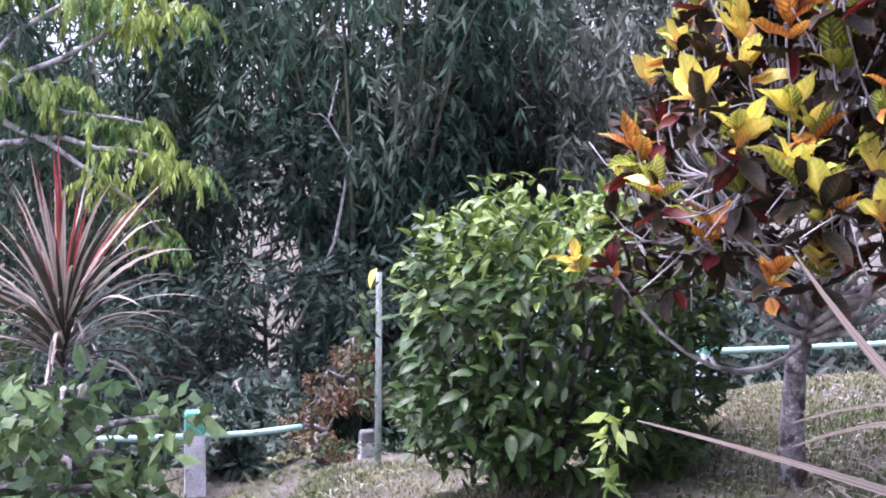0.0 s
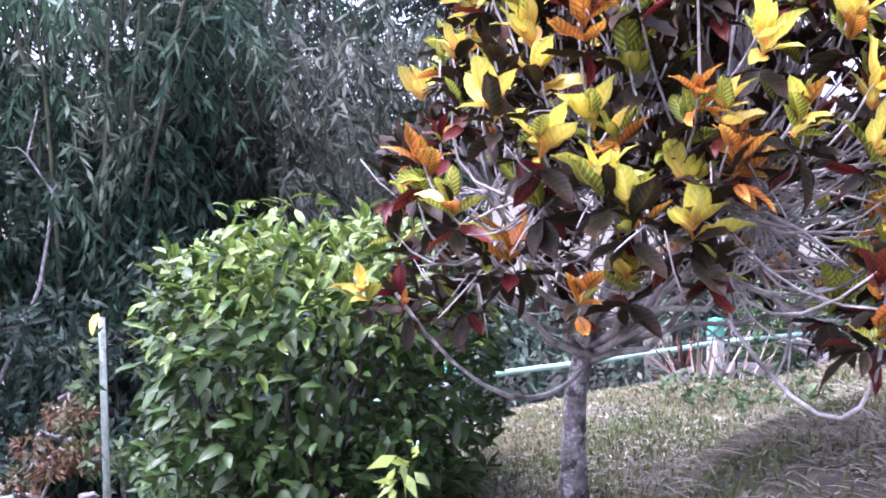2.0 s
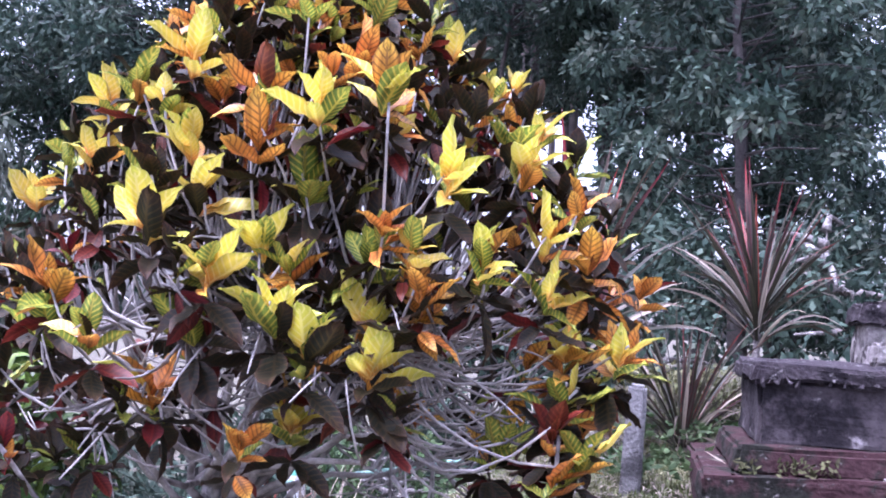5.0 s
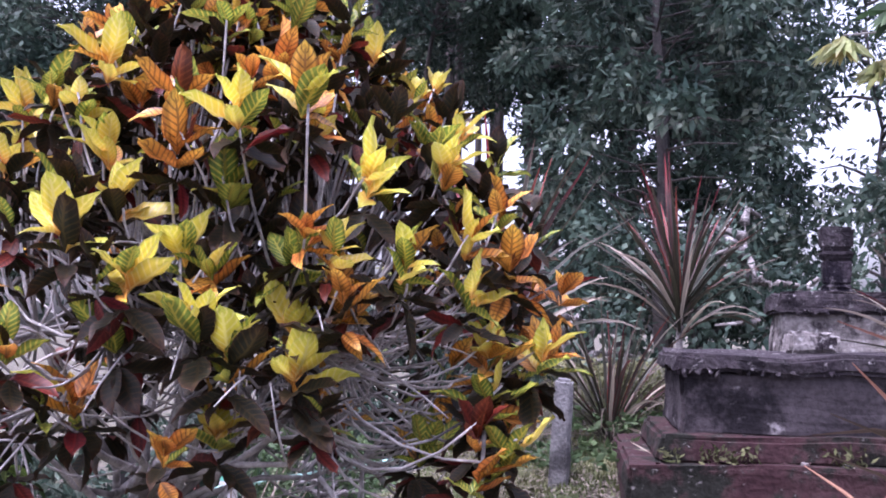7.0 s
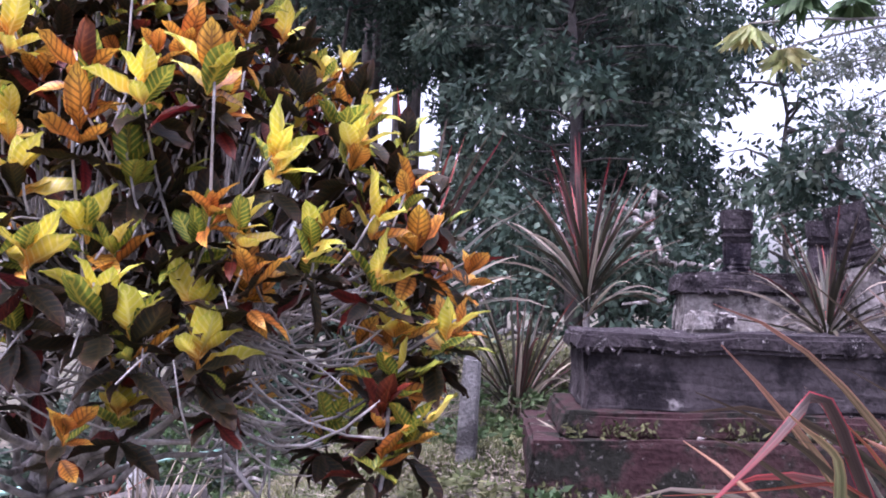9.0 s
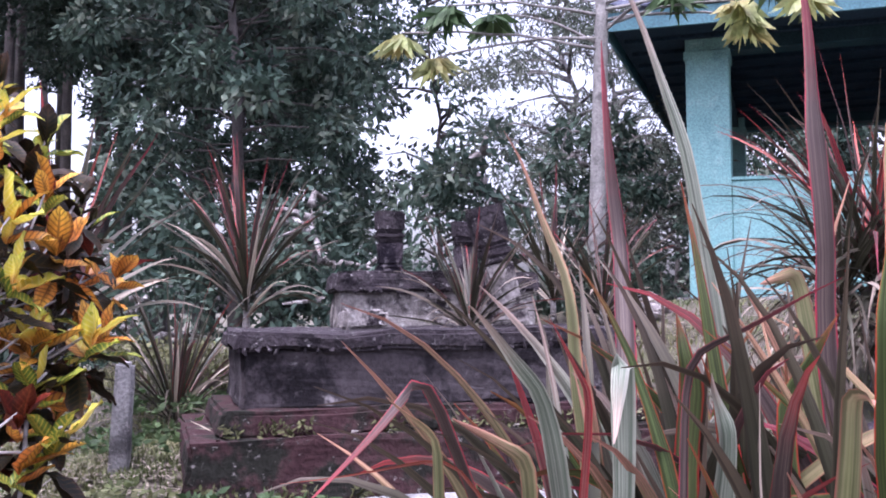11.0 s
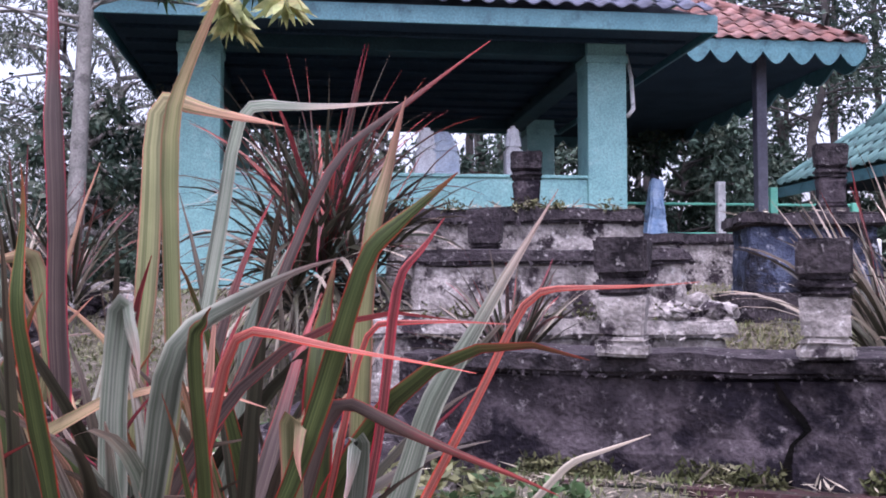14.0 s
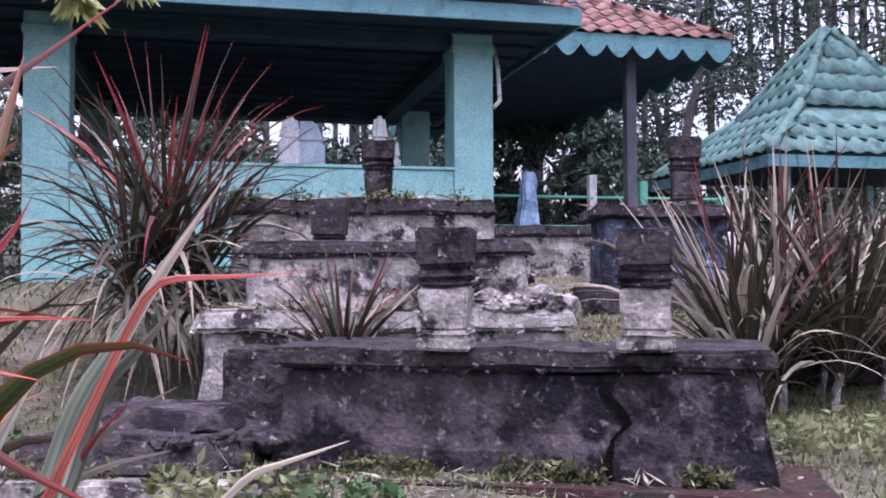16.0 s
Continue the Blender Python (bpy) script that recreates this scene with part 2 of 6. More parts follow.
M["bark"] = surface("grey_bark", (0.14, 0.125, 0.118), (0.25, 0.23, 0.22), 0.95, 12, 60, 0.9, (0.05, 0.045, 0.042), 9, (0.5, 0.6), lichen=(0.42, 0.41, 0.4), lichen_scale=15, lichen_at=(0.55, 0.62))
M["post_paint"] = surface("dull_violet_grey_post_paint", (0.035, 0.036, 0.055), (0.06, 0.062, 0.085), 0.7, 4, 50, 0.2)
M["bark_dark"] = surface("dark_forest_bark", (0.045, 0.04, 0.04), (0.08, 0.07, 0.065), 0.95, 4, 30, 0.8)
M["twig"] = surface("pale_bare_twig", (0.27, 0.25, 0.24), (0.46, 0.43, 0.42), 0.9, 12, 80, 0.3, (0.11, 0.1, 0.095), 5, (0.5, 0.62))
M["croton_bark"] = surface("lichen_mottled_croton_bark", (0.16, 0.145, 0.14), (0.3, 0.28, 0.27), 0.95, 14, 60, 0.9, (0.06, 0.052, 0.05), 12, (0.5, 0.6), lichen=(0.55, 0.53, 0.52), lichen_scale=18, lichen_at=(0.52, 0.62))
M["weed_leaf"] = surface("broad_weed_leaf", (0.04, 0.082, 0.034), (0.11, 0.165, 0.06), 0.6, 2.0, 20, 0, leafy=0.25, island=0.45, gloss=0.25)
M["papaya_bark"] = surface("pale_papaya_bark", (0.16, 0.155, 0.145), (0.25, 0.24, 0.225), 0.85, 8, 60, 0.5, (0.1, 0.095, 0.09), 9, (0.52, 0.64))
M["culm"] = surface("bamboo_culm", (0.09, 0.10, 0.06), (0.17, 0.17, 0.11), 0.6, 3, 30, 0.2)
M["bamboo_leaf"] = surface("bamboo_leaf", (0.024, 0.054, 0.034), (0.062, 0.112, 0.068), 0.6, 0.35, 20, 0, (0.13, 0.165, 0.115), 0.5, (0.5, 0.66), leafy=0.25, island=0.6, gloss=0.25)
M["bamboo_grey"] = surface("dry_grey_bamboo_leaf", (0.07, 0.088, 0.066), (0.16, 0.175, 0.14), 0.7, 0.5, 20, 0, leafy=0.28, island=0.6, gloss=0.2)
M["forest_leaf"] = surface("forest_leaf", (0.022, 0.042, 0.032), (0.065, 0.098, 0.072), 0.6, 1.3, 20, 0, (0.13, 0.155, 0.115), 1.6, (0.52, 0.66), leafy=0.25, island=0.5, gloss=0.2)
M["shrub_leaf"] = surface("shrub_leaf", (0.035, 0.07, 0.027), (0.075, 0.115, 0.048), 0.6, 1.5, 20, 0, leafy=0.25, island=0.4, gloss=0.25)
M["lime_leaf"] = surface("drooping_lime_leaf", (0.07, 0.16, 0.04), (0.34, 0.42, 0.09), 0.5, 1.1, 20, 0, leafy=0.3, island=0.4)
M["rust_leaf"] = surface("rusty_shrub_leaf", (0.12, 0.06, 0.03), (0.09, 0.09, 0.03), 0.7, 2, 20, 0, leafy=0.3, island=0.4)
M["yellow_leaf"] = surface("yellowing_papaya_leaf", (0.34, 0.29, 0.11), (0.26, 0.3, 0.12), 0.6, 3, 20, 0, leafy=0.4, island=0.3)
# Body leaves are darkened and young top ones brightened: daylight put into the colour.
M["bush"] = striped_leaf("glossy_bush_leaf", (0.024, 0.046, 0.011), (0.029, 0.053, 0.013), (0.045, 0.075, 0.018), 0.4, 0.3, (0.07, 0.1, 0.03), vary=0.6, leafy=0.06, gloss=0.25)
M["bush_young_lit"] = striped_leaf("young_bush_leaf_top_lit", (0.13, 0.2, 0.035), (0.15, 0.225, 0.04), (0.22, 0.3, 0.06), 0.4, 0.35, (0.28, 0.35, 0.11), vary=0.5, leafy=0.18, gloss=0.35)
M["cro_y"] = striped_leaf("croton_yellow_leaf", (0.72, 0.6, 0.06), (0.58, 0.55, 0.07), (0.46, 0.5, 0.07), 0.4, 0.45, (0.82, 0.72, 0.3), vary=0.5, root=(0.66, 0.3, 0.04), gloss=0.3, bands=0.4)
M["cro_o"] = striped_leaf("croton_orange_leaf", (0.5, 0.2, 0.03), (0.3, 0.09, 0.02), (0.6, 0.36, 0.05), 0.4, 0.7, (0.07, 0.03, 0.015), vary=0.55, gloss=0.3)
M["cro_g"] = striped_leaf("croton_lime_leaf", (0.13, 0.19, 0.03), (0.075, 0.13, 0.024), (0.24, 0.3, 0.045), 0.4, 0.7, (0.6, 0.5, 0.07), vary=0.5, gloss=0.3)
M["cro_r"] = striped_leaf("croton_red_leaf", (0.09, 0.014, 0.008), (0.06, 0.012, 0.009), (0.14, 0.03, 0.012), 0.45, 0.5, (0.2, 0.05, 0.02), vary=0.5, gloss=0.3)
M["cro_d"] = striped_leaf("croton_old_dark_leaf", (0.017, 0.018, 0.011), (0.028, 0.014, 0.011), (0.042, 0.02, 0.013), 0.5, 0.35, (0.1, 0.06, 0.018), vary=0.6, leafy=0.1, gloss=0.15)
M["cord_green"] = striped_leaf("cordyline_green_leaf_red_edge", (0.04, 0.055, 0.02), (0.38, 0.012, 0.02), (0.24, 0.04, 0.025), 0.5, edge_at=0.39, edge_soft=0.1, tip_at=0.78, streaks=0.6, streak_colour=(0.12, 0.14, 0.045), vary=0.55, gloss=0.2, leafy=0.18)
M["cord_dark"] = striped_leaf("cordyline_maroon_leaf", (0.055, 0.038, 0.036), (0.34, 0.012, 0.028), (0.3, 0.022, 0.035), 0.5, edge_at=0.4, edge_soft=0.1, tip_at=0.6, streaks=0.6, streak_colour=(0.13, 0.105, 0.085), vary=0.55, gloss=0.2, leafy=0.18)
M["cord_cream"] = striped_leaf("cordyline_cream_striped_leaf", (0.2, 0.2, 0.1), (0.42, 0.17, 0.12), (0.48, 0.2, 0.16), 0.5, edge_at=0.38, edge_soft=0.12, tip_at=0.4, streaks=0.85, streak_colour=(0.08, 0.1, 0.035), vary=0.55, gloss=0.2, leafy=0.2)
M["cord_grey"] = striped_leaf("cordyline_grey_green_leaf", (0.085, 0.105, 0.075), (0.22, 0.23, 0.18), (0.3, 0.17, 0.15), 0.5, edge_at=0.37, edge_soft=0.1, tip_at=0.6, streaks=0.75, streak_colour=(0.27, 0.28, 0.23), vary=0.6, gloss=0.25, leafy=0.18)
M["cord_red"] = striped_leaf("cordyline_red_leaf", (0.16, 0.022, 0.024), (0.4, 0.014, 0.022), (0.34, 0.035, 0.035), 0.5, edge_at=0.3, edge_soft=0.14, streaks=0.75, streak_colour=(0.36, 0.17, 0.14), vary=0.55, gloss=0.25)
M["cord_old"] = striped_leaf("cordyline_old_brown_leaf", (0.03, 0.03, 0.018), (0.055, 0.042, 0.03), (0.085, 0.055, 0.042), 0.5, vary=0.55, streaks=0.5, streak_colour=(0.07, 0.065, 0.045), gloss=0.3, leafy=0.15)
M["cord_dry"] = striped_leaf("cordyline_dry_leaf", (0.3, 0.255, 0.205), (0.38, 0.33, 0.27), (0.38, 0.3, 0.24), 0.7, vary=0.4)


# ---- building blocks ----
class Soup:
    """Vertices, faces and uvs gathered for one mesh."""

    def __init__(self):
        self.v, self.f, self.uv = [], [], []

    def add(self, verts, faces, uvs=None):
        k = len(self.v)
        self.v += [tuple(p) for p in verts]
        for f in faces:
            self.f.append(tuple(i + k for i in f))
            if uvs:
                self.uv += [uvs[i] for i in f]

    def mesh(self, name, material, smooth=True):
        me = bpy.data.meshes.new(name)
        me.from_pydata(self.v, [], self.f)
        if self.uv and len(self.uv) == len(me.loops):
            layer = me.uv_layers.new(name="UVMap")
            layer.data.foreach_set("uv", [c for p in self.uv for c in p])
        me.materials.append(material)
        if smooth:
            me.polygons.foreach_set("use_smooth", [True] * len(me.polygons))
        me.update()
        return me


def child(name, me, parent, label="", m=None, kind=""):
    ob = new(name, me)
    ob.parent = parent
    if parent:
        ob.matrix_parent_inverse = parent.matrix_basis.inverted()
    if m is not None:
        ob.matrix_basis = m
    if label or kind:
        tagged(ob, label=label, kind=kind)
    return ob


def part(name, bm, material, parent, label=""):
    me = bpy.data.meshes.new(name)
    bm.to_mesh(me)
    bm.free()
    me.materials.append(material)
    return child(name, me, parent, label)


def empty(name, at, label, category, group="", kind=""):
    ob = new(name)
    ob.empty_display_size = 0.1
    ob.matrix_basis = Matrix.Translation(at)
    return tagged(ob, label, category, group, kind)


def box_bm(size, m=Matrix(), bevel=0.0, segs=1, taper=1.0, wobble=0.0, cuts=0, seed=1):
    """A box centred on x and y with its foot at z = 0; taper widens or narrows the top."""
    bm = bmesh.new()
    bmesh.ops.create_cube(bm, size=1.0)
    for v in bm.verts:
        s = taper if v.co.z > 0 else 1.0
        v.co = Vector((v.co.x * size[0] * s, v.co.y * size[1] * s, (v.co.z + 0.5) * size[2]))
    if cuts:
        bmesh.ops.subdivide_edges(bm, edges=[e for e in bm.edges if e.calc_length() > 0.12], cuts=cuts, use_grid_fill=True)
    if bevel:
        bmesh.ops.bevel(bm, geom=[e for e in bm.edges if e.calc_face_angle(0) > 0.8], offset=bevel, segments=segs, affect="EDGES", clamp_overlap=True)
    if wobble:
        for v in bm.verts:
            v.co += noise.noise_vector(v.co * 6 + Vector((seed * 3.1, seed, 0))) * wobble + noise.noise_vector(v.co * 21 + Vector((seed, 0, 5))) * wobble * 0.5
    bm.transform(m)
    return bm


def box_between(lo, hi, bevel=0.004):
    c = [(lo[i] + hi[i]) / 2 for i in range(3)]
    return box_bm([hi[i] - lo[i] for i in range(3)], Matrix.Translation((c[0], c[1], lo[2])), bevel)


def tube(soup, pts, radii, sides=6):
    pts = [Vector(p) for p in pts]
    rings, a = [], None
    for i, p in enumerate(pts):
        d = (pts[min(i + 1, len(pts) - 1)] - pts[max(i - 1, 0)]).normalized()
        a = d.orthogonal() if a is None else a - d * a.dot(d)
        a = (a if a.length > 1e-4 else d.orthogonal()).normalized()
        b = d.cross(a)
        rings.append([p + (a * math.cos(6.2832 * k / sides) + b * math.sin(6.2832 * k / sides)) * radii[i] for k in range(sides)])
    verts = [v for r in rings for v in r]
    faces = [(i * sides + k, i * sides + (k + 1) % sides, (i + 1) * sides + (k + 1) % sides, (i + 1) * sides + k) for i in range(len(pts) - 1) for k in range(sides)]
    faces.append(tuple(range(sides - 1, -1, -1)))
    faces.append(tuple((len(pts) - 1) * sides + k for k in range(sides)))
    soup.add(verts, faces, [(0.5, 0.5)] * len(verts))


def bend(p0, p1, n, sag=0.0, jit=0.0, rng=random):
    p0, p1 = Vector(p0), Vector(p1)
    out = []
    for i in range(n + 1):
        u = i / n
        p = p0.lerp(p1, u) + Vector((0, 0, sag * 4 * u * (1 - u)))
        if 0 < i < n:
            p += Vector((rng.uniform(-1, 1), rng.uniform(-1, 1), rng.uniform(-1, 1))) * jit
        out.append(p)
    return out


def blade(soup, pts, width, fold=0.25, twist=0.0, base_w=0.45, up=None, split=0.0):
    """A strap leaf along a line of points, folded along its midrib, pointed at the tip."""
    n = len(pts)
    verts, uvs, faces = [], [], []
    for i, p in enumerate(pts):
        u = i / (n - 1)
        d = (pts[min(i + 1, n - 1)] - pts[max(i - 1, 0)]).normalized()
        ref = up if up is not None else Vector((0, 0, 1))
        side = d.cross(ref)
        if side.length < 0.05:
            side = d.cross(Vector((0.3, 1, 0)))
        side.normalize()
        nor = side.cross(d)
        a = twist * u
        side, nor = side * math.cos(a) + nor * math.sin(a), nor * math.cos(a) - side * math.sin(a)
        p = p + nor * width * 0.12 * math.sin(u * 11 + width * 900)
        w = width * 0.5 * (1 + 0.08 * math.sin(u * 23 + width * 700)) * (base_w + (1 - base_w) * min(1, u * 2.2)) * (1 - max(0, (u - 0.35) / 0.65) ** 1.3) + 0.0006
        verts += [p - side * w + nor * w * fold, p, p + side * w + nor * w * fold]
        uvs += [(0.0, u), (0.5, u), (1.0, u)]
        if i:
            k = 3 * i
            faces += [(k - 3, k - 2, k + 1, k), (k - 2, k - 1, k + 2, k + 1)]
    soup.add(verts, faces, uvs)


def arc3(p0, p1, p2, n):
    """A smooth line from p0 past p1 to p2."""
    p0, p1, p2 = Vector(p0), Vector(p1), Vector(p2)
    a, b = (p1 - p0).length, (p2 - p1).length
    k = a / (a + b)
    c = (p1 - p0 * (1 - k) ** 2 - p2 * k * k) / (2 * k * (1 - k))
    return [p0 * (1 - u) ** 2 + c * 2 * u * (1 - u) + p2 * u * u for u in [i / n for i in range(n + 1)]]


def kinked(p0, p1, p2, n=8):
    """A line that rises from p0 and breaks over at p1 towards p2, with the corner a little rounded."""
    p0, p1, p2 = Vector(p0), Vector(p1), Vector(p2)
    lift = (p1 - p0).cross(p2 - p1).cross(p2 - p0)
    lift = lift.normalized() * 0.03 * (p1 - p0).length if lift.length > 1e-6 else Vector((0, 0, 0))
    line = [p0.lerp(p1, i / n) + lift * math.sin(math.pi * i / n) for i in range(n)] + [p1.lerp(p2, i / n) for i in range(n + 1)]
    for _ in range(2):
        line = [line[0]] + [line[i] * 0.5 + (line[i - 1] + line[i + 1]) * 0.25 for i in range(1, len(line) - 1)] + [line[-1]]
    return line


def leaf_mesh(name, material, length, width, curl=0.15, fold=0.3, waves=0.0, n=7, swell=0.8):
    """One broad leaf along +y from the origin, its upper face towards +z."""
    s = Soup()
    verts, uvs, faces = [], [], []
    for i in range(n + 1):
        u = i / n
        w = width * 0.5 * (math.sin(math.pi * min(1, u ** swell * 0.985 + 0.015)) ** 0.75)
        z = -curl * length * u * u + 0.02 * length * math.sin(u * 9) * waves
        y = length * u
        rip = waves * 0.06 * width * math.sin(u * 17)
        verts += [(-w, y, z + w * fold + rip), (0, y, z), (w, y, z + w * fold - rip)]
        uvs += [(0.0, u), (0.5, u), (1.0, u)]
        if i:
            k = 3 * i
            faces += [(k - 3, k - 2, k + 1, k), (k - 2, k - 1, k + 2, k + 1)]
    s.add(verts, faces, uvs)
    return s.mesh(name, material)


def leaf_pose(at, out, roll=0.0, size=1.0):
    """A pose that points a leaf's length along out."""
    out = Vector(out).normalized()
    q = out.to_track_quat("Y", "Z")
    return Matrix.Translation(at) @ q.to_matrix().to_4x4() @ Matrix.Rotation(roll, 4, "Y") @ Matrix.Scale(size, 4)


def add_mesh(soup, me, m):
    uv = [tuple(d.uv) for d in me.uv_layers[0].data] if me.uv_layers else None
    k = len(soup.v)
    soup.v += [tuple(m @ v.co) for v in me.vertices]
    for p in me.polygons:
        soup.f.append(tuple(i + k for i in p.vertices))
        if uv:
            soup.uv += [uv[i] for i in p.loop_indices]


def spray(soup, at, out, length, width, rng):
    """One small narrow leaf of two facets."""
    out = out.normalized()
    side = out.cross(Vector((rng.uniform(-1, 1), rng.uniform(-1, 1), rng.uniform(0.2, 1)))).normalized() * width * 0.5
    m = at + out * length * 0.4
    soup.add([at, m - side, at + out * length, m + side], [(0, 1, 2, 3)])


def rand_dir(rng):
    z = rng.uniform(-1, 1)
    a = rng.uniform(0, 6.2832)
    r = math.sqrt(1 - z * z)
    return Vector((r * math.cos(a), r * math.sin(a), z))


# ---- ground ----
GROUND = [
    (-1.3, 0.0, 0.40), (-5.4, 2.35, 0.30), (-5.6, 1.2, 0.12), (-3.3, 0.6, 0.36), (-10.5, -1.2, -1.42), (-13.2, 0.5, -1.95),
    (-9.5, 0.5, -0.95), (-11.6, 7.6, -0.60), (-8.6, 5.7, -0.10), (-6.0, 3.6, 0.42), (-4.7, 3.7, 0.80), (-4.0, 3.0, 0.92),
    (-4.6, 4.6, 1.08), (-3.0, 4.2, 0.92), (-1.6, 2.4, 0.75), (0.6, 3.2, 0.98), (0.3, 4.5, 1.05), (-2.4, 9.8, 1.82),
    (-9.3, -1.1, -1.65), (-8.0, -1.2, -1.2), (-7.0, 0.6, -0.25), (-13.5, 4.5, -2.3), (-14.5, 8.0, -2.2), (-14.5, -2.5, -3.4), (-15.5, 1.5, -3.3),
    (2.0, 9.6, 1.90), (-5.2, 6.6, 1.55), (4.0, 8.0, 1.70), (3.0, 4.2, 1.10), (1.5, 1.0, 0.55),
]
FAR_GROUND = [
    (-25, 0, -4.5), (-19, -5, -4.2), (-19, 4, -3.8), (-20, 9, -3.0), (-15, 18, -0.5), (-8, 14, 1.5), (0, 25, 2.4), (10, 30, 2.6), (10, 14, 2.2),
    (12, 0, 0.5), (0, -14, -0.6), (-15, -14, -2.6), (-40, 20, -2), (40, 40, 3), (-40, -40, -4), (40, -40, 0),
]


def ground_z(x, y):
    top = bottom = 0.0
    for px, py, pz in GROUND + FAR_GROUND:
        d2 = (x - px) ** 2 + (y - py) ** 2 + 0.25
        w = 1 / (d2 * d2) if d2 < 900 else 1 / (d2 * 900)
        top += w * pz
        bottom += w
    return top / bottom + 0.03 * noise.noise((x * 1.3, y * 1.3, 0)) + 0.012 * noise.noise((x * 6, y * 6, 3))


def axis_steps():
    a = [-400, -200, -100, -60, -40, -32, -26]
    x = -24.0
    while x < 16:
        a.append(x)
        x += 0.25 if -13 < x < 6 else 0.6
    return a + [17, 20, 25, 32, 45, 70, 120, 220, 400]


def make_ground():
    gx = axis_steps()
    gy = [v + 4 for v in gx if v < 14] + [20, 24, 30, 40, 60, 100, 200, 400]
    verts = [(x, y, ground_z(x, y)) for y in gy for x in gx]
    nx = len(gx)
    faces = [(j * nx + i, j * nx + i + 1, (j + 1) * nx + i + 1, (j + 1) * nx + i) for j in range(len(gy) - 1) for i in range(nx - 1)]
    s = Soup()
    s.add(verts, faces)
    tagged(new("ground", s.mesh("ground", M["soil"])), "sloping garden soil with grass and dry litter", "ground", kind="structure")


make_ground()


def scatter_grass(name, label, boxes, material, seed, hi=0.12, wide=0.006, flat=0.0):
    rng = random.Random(seed)
    s = Soup()
    for x0, y0, x1, y1, count in boxes:
        for _ in range(count):
            x, y = rng.uniform(x0, x1), rng.uniform(y0, y1)
            if noise.noise((x * 1.7, y * 1.7, 7)) < rng.uniform(-0.95, 0.1):
                continue
            p = Vector((x, y, ground_z(x, y) - 0.005))
            a = rng.uniform(0, 6.2832)
            h = hi * rng.uniform(0.4, 1.2)
            lean = rng.uniform(0.2, 1.0) + flat
            tip = p + Vector((math.cos(a) * h * lean, math.sin(a) * h * lean, h * max(0.12, 1 - flat * 0.8)))
            side = Vector((-math.sin(a), math.cos(a), 0)) * wide * rng.uniform(0.6, 1.5)
            mid = p.lerp(tip, 0.55) + Vector((0, 0, h * 0.12))
            s.add([p - side, p + side, mid + side * 0.8, mid - side * 0.8, tip], [(0, 1, 2, 3), (3, 2, 4)])
    tagged(new(name, s.mesh(name, material)), label, "grass", kind="stuff")


scatter_grass("grass", "short green and yellowing lawn grass", [(-10, -2, -6, 3, 42000), (-11.5, -3.2, -7.5, 0.2, 6000), (-8, 2.5, -4.5, 6, 46000), (-5, 0, -3, 4.5, 6000), (-6.2, -0.6, -4, 2.6, 16000), (-4.5, 3.2, -2, 5, 2500), (1.2, 2.6, 3.6, 5.5, 14000), (-3, 4.5, 3.5, 9.5, 22000), (0.6, 4.6, 3.2, 7.4, 12000), (-2.2, 2.6, 1.4, 4.8, 9000), (-5, 4.2, -2, 8, 12000), (-8, 5, -4.5, 9, 4000)], M["grass"], 3, 0.04, 0.0045)
scatter_grass("dry_litter", "scattered dry straw and fallen leaf strips", [(-9, -1, -5, 3, 2500), (-6.2, -0.5, -3, 2.6, 4000), (-4.5, 1.5, -2.5, 3.6, 2500), (-8, 2.5, -4.2, 6, 14000), (-5, 2.5, -3, 5, 6000), (-2.5, 2.8, 1.5, 5.5, 6000), (-3, 5.5, 3, 9.5, 7000), (0.6, 4.6, 3.2, 7.4, 5000), (-5, 4.2, -2, 8, 4000), (0, 2.6, 3, 4, 700)], M["straw"], 5, 0.08, 0.005, 1.1)


# ---- graves ----
def stone_piece(name, size, m, material, parent, label="", bevel=0.02, taper=1.0, wobble=0.008, seed=1, cuts=3):
    return part(name, box_bm(size, m, bevel, 2, taper, wobble, cuts, seed), material, parent, label)


def grave_marker(name, at, size, turn, material, label, tilt=(0, 0), seed=1, sunk=0.0, head="stone_dark"):
    """A carved stone marker: stepped foot, panelled shaft, notched shoulder and a flat head."""
    w, d, h = size
    ob = empty(name, at, label, "gravestone", "grave markers")
    m = pose(at[0], at[1], at[2] - sunk, tilt[0], tilt[1], turn)
    tiers = [("foot", 1.0, 0.0, 0.11, 0.97), ("foot_band", 0.93, 0.11, 0.05, 1.0), ("shaft", 0.8, 0.16, 0.36, 1.13), ("collar", 0.92, 0.52, 0.06, 1.0), ("shoulder", 1.0, 0.58, 0.07, 1.0), ("neck", 0.9, 0.65, 0.04, 1.0), ("head", 0.97, 0.69, 0.31, 1.03)]
    for k, (n, s, z, t, tp) in enumerate(tiers):
        stone_piece(n, (w * s, d * s, h * t + 0.004), m @ Matrix.Translation((0, 0, h * z)), M[head] if n in ("collar", "shoulder", "neck", "head") else material, ob, bevel=0.012, taper=tp, wobble=0.009, seed=seed + k, cuts=3)
    return ob


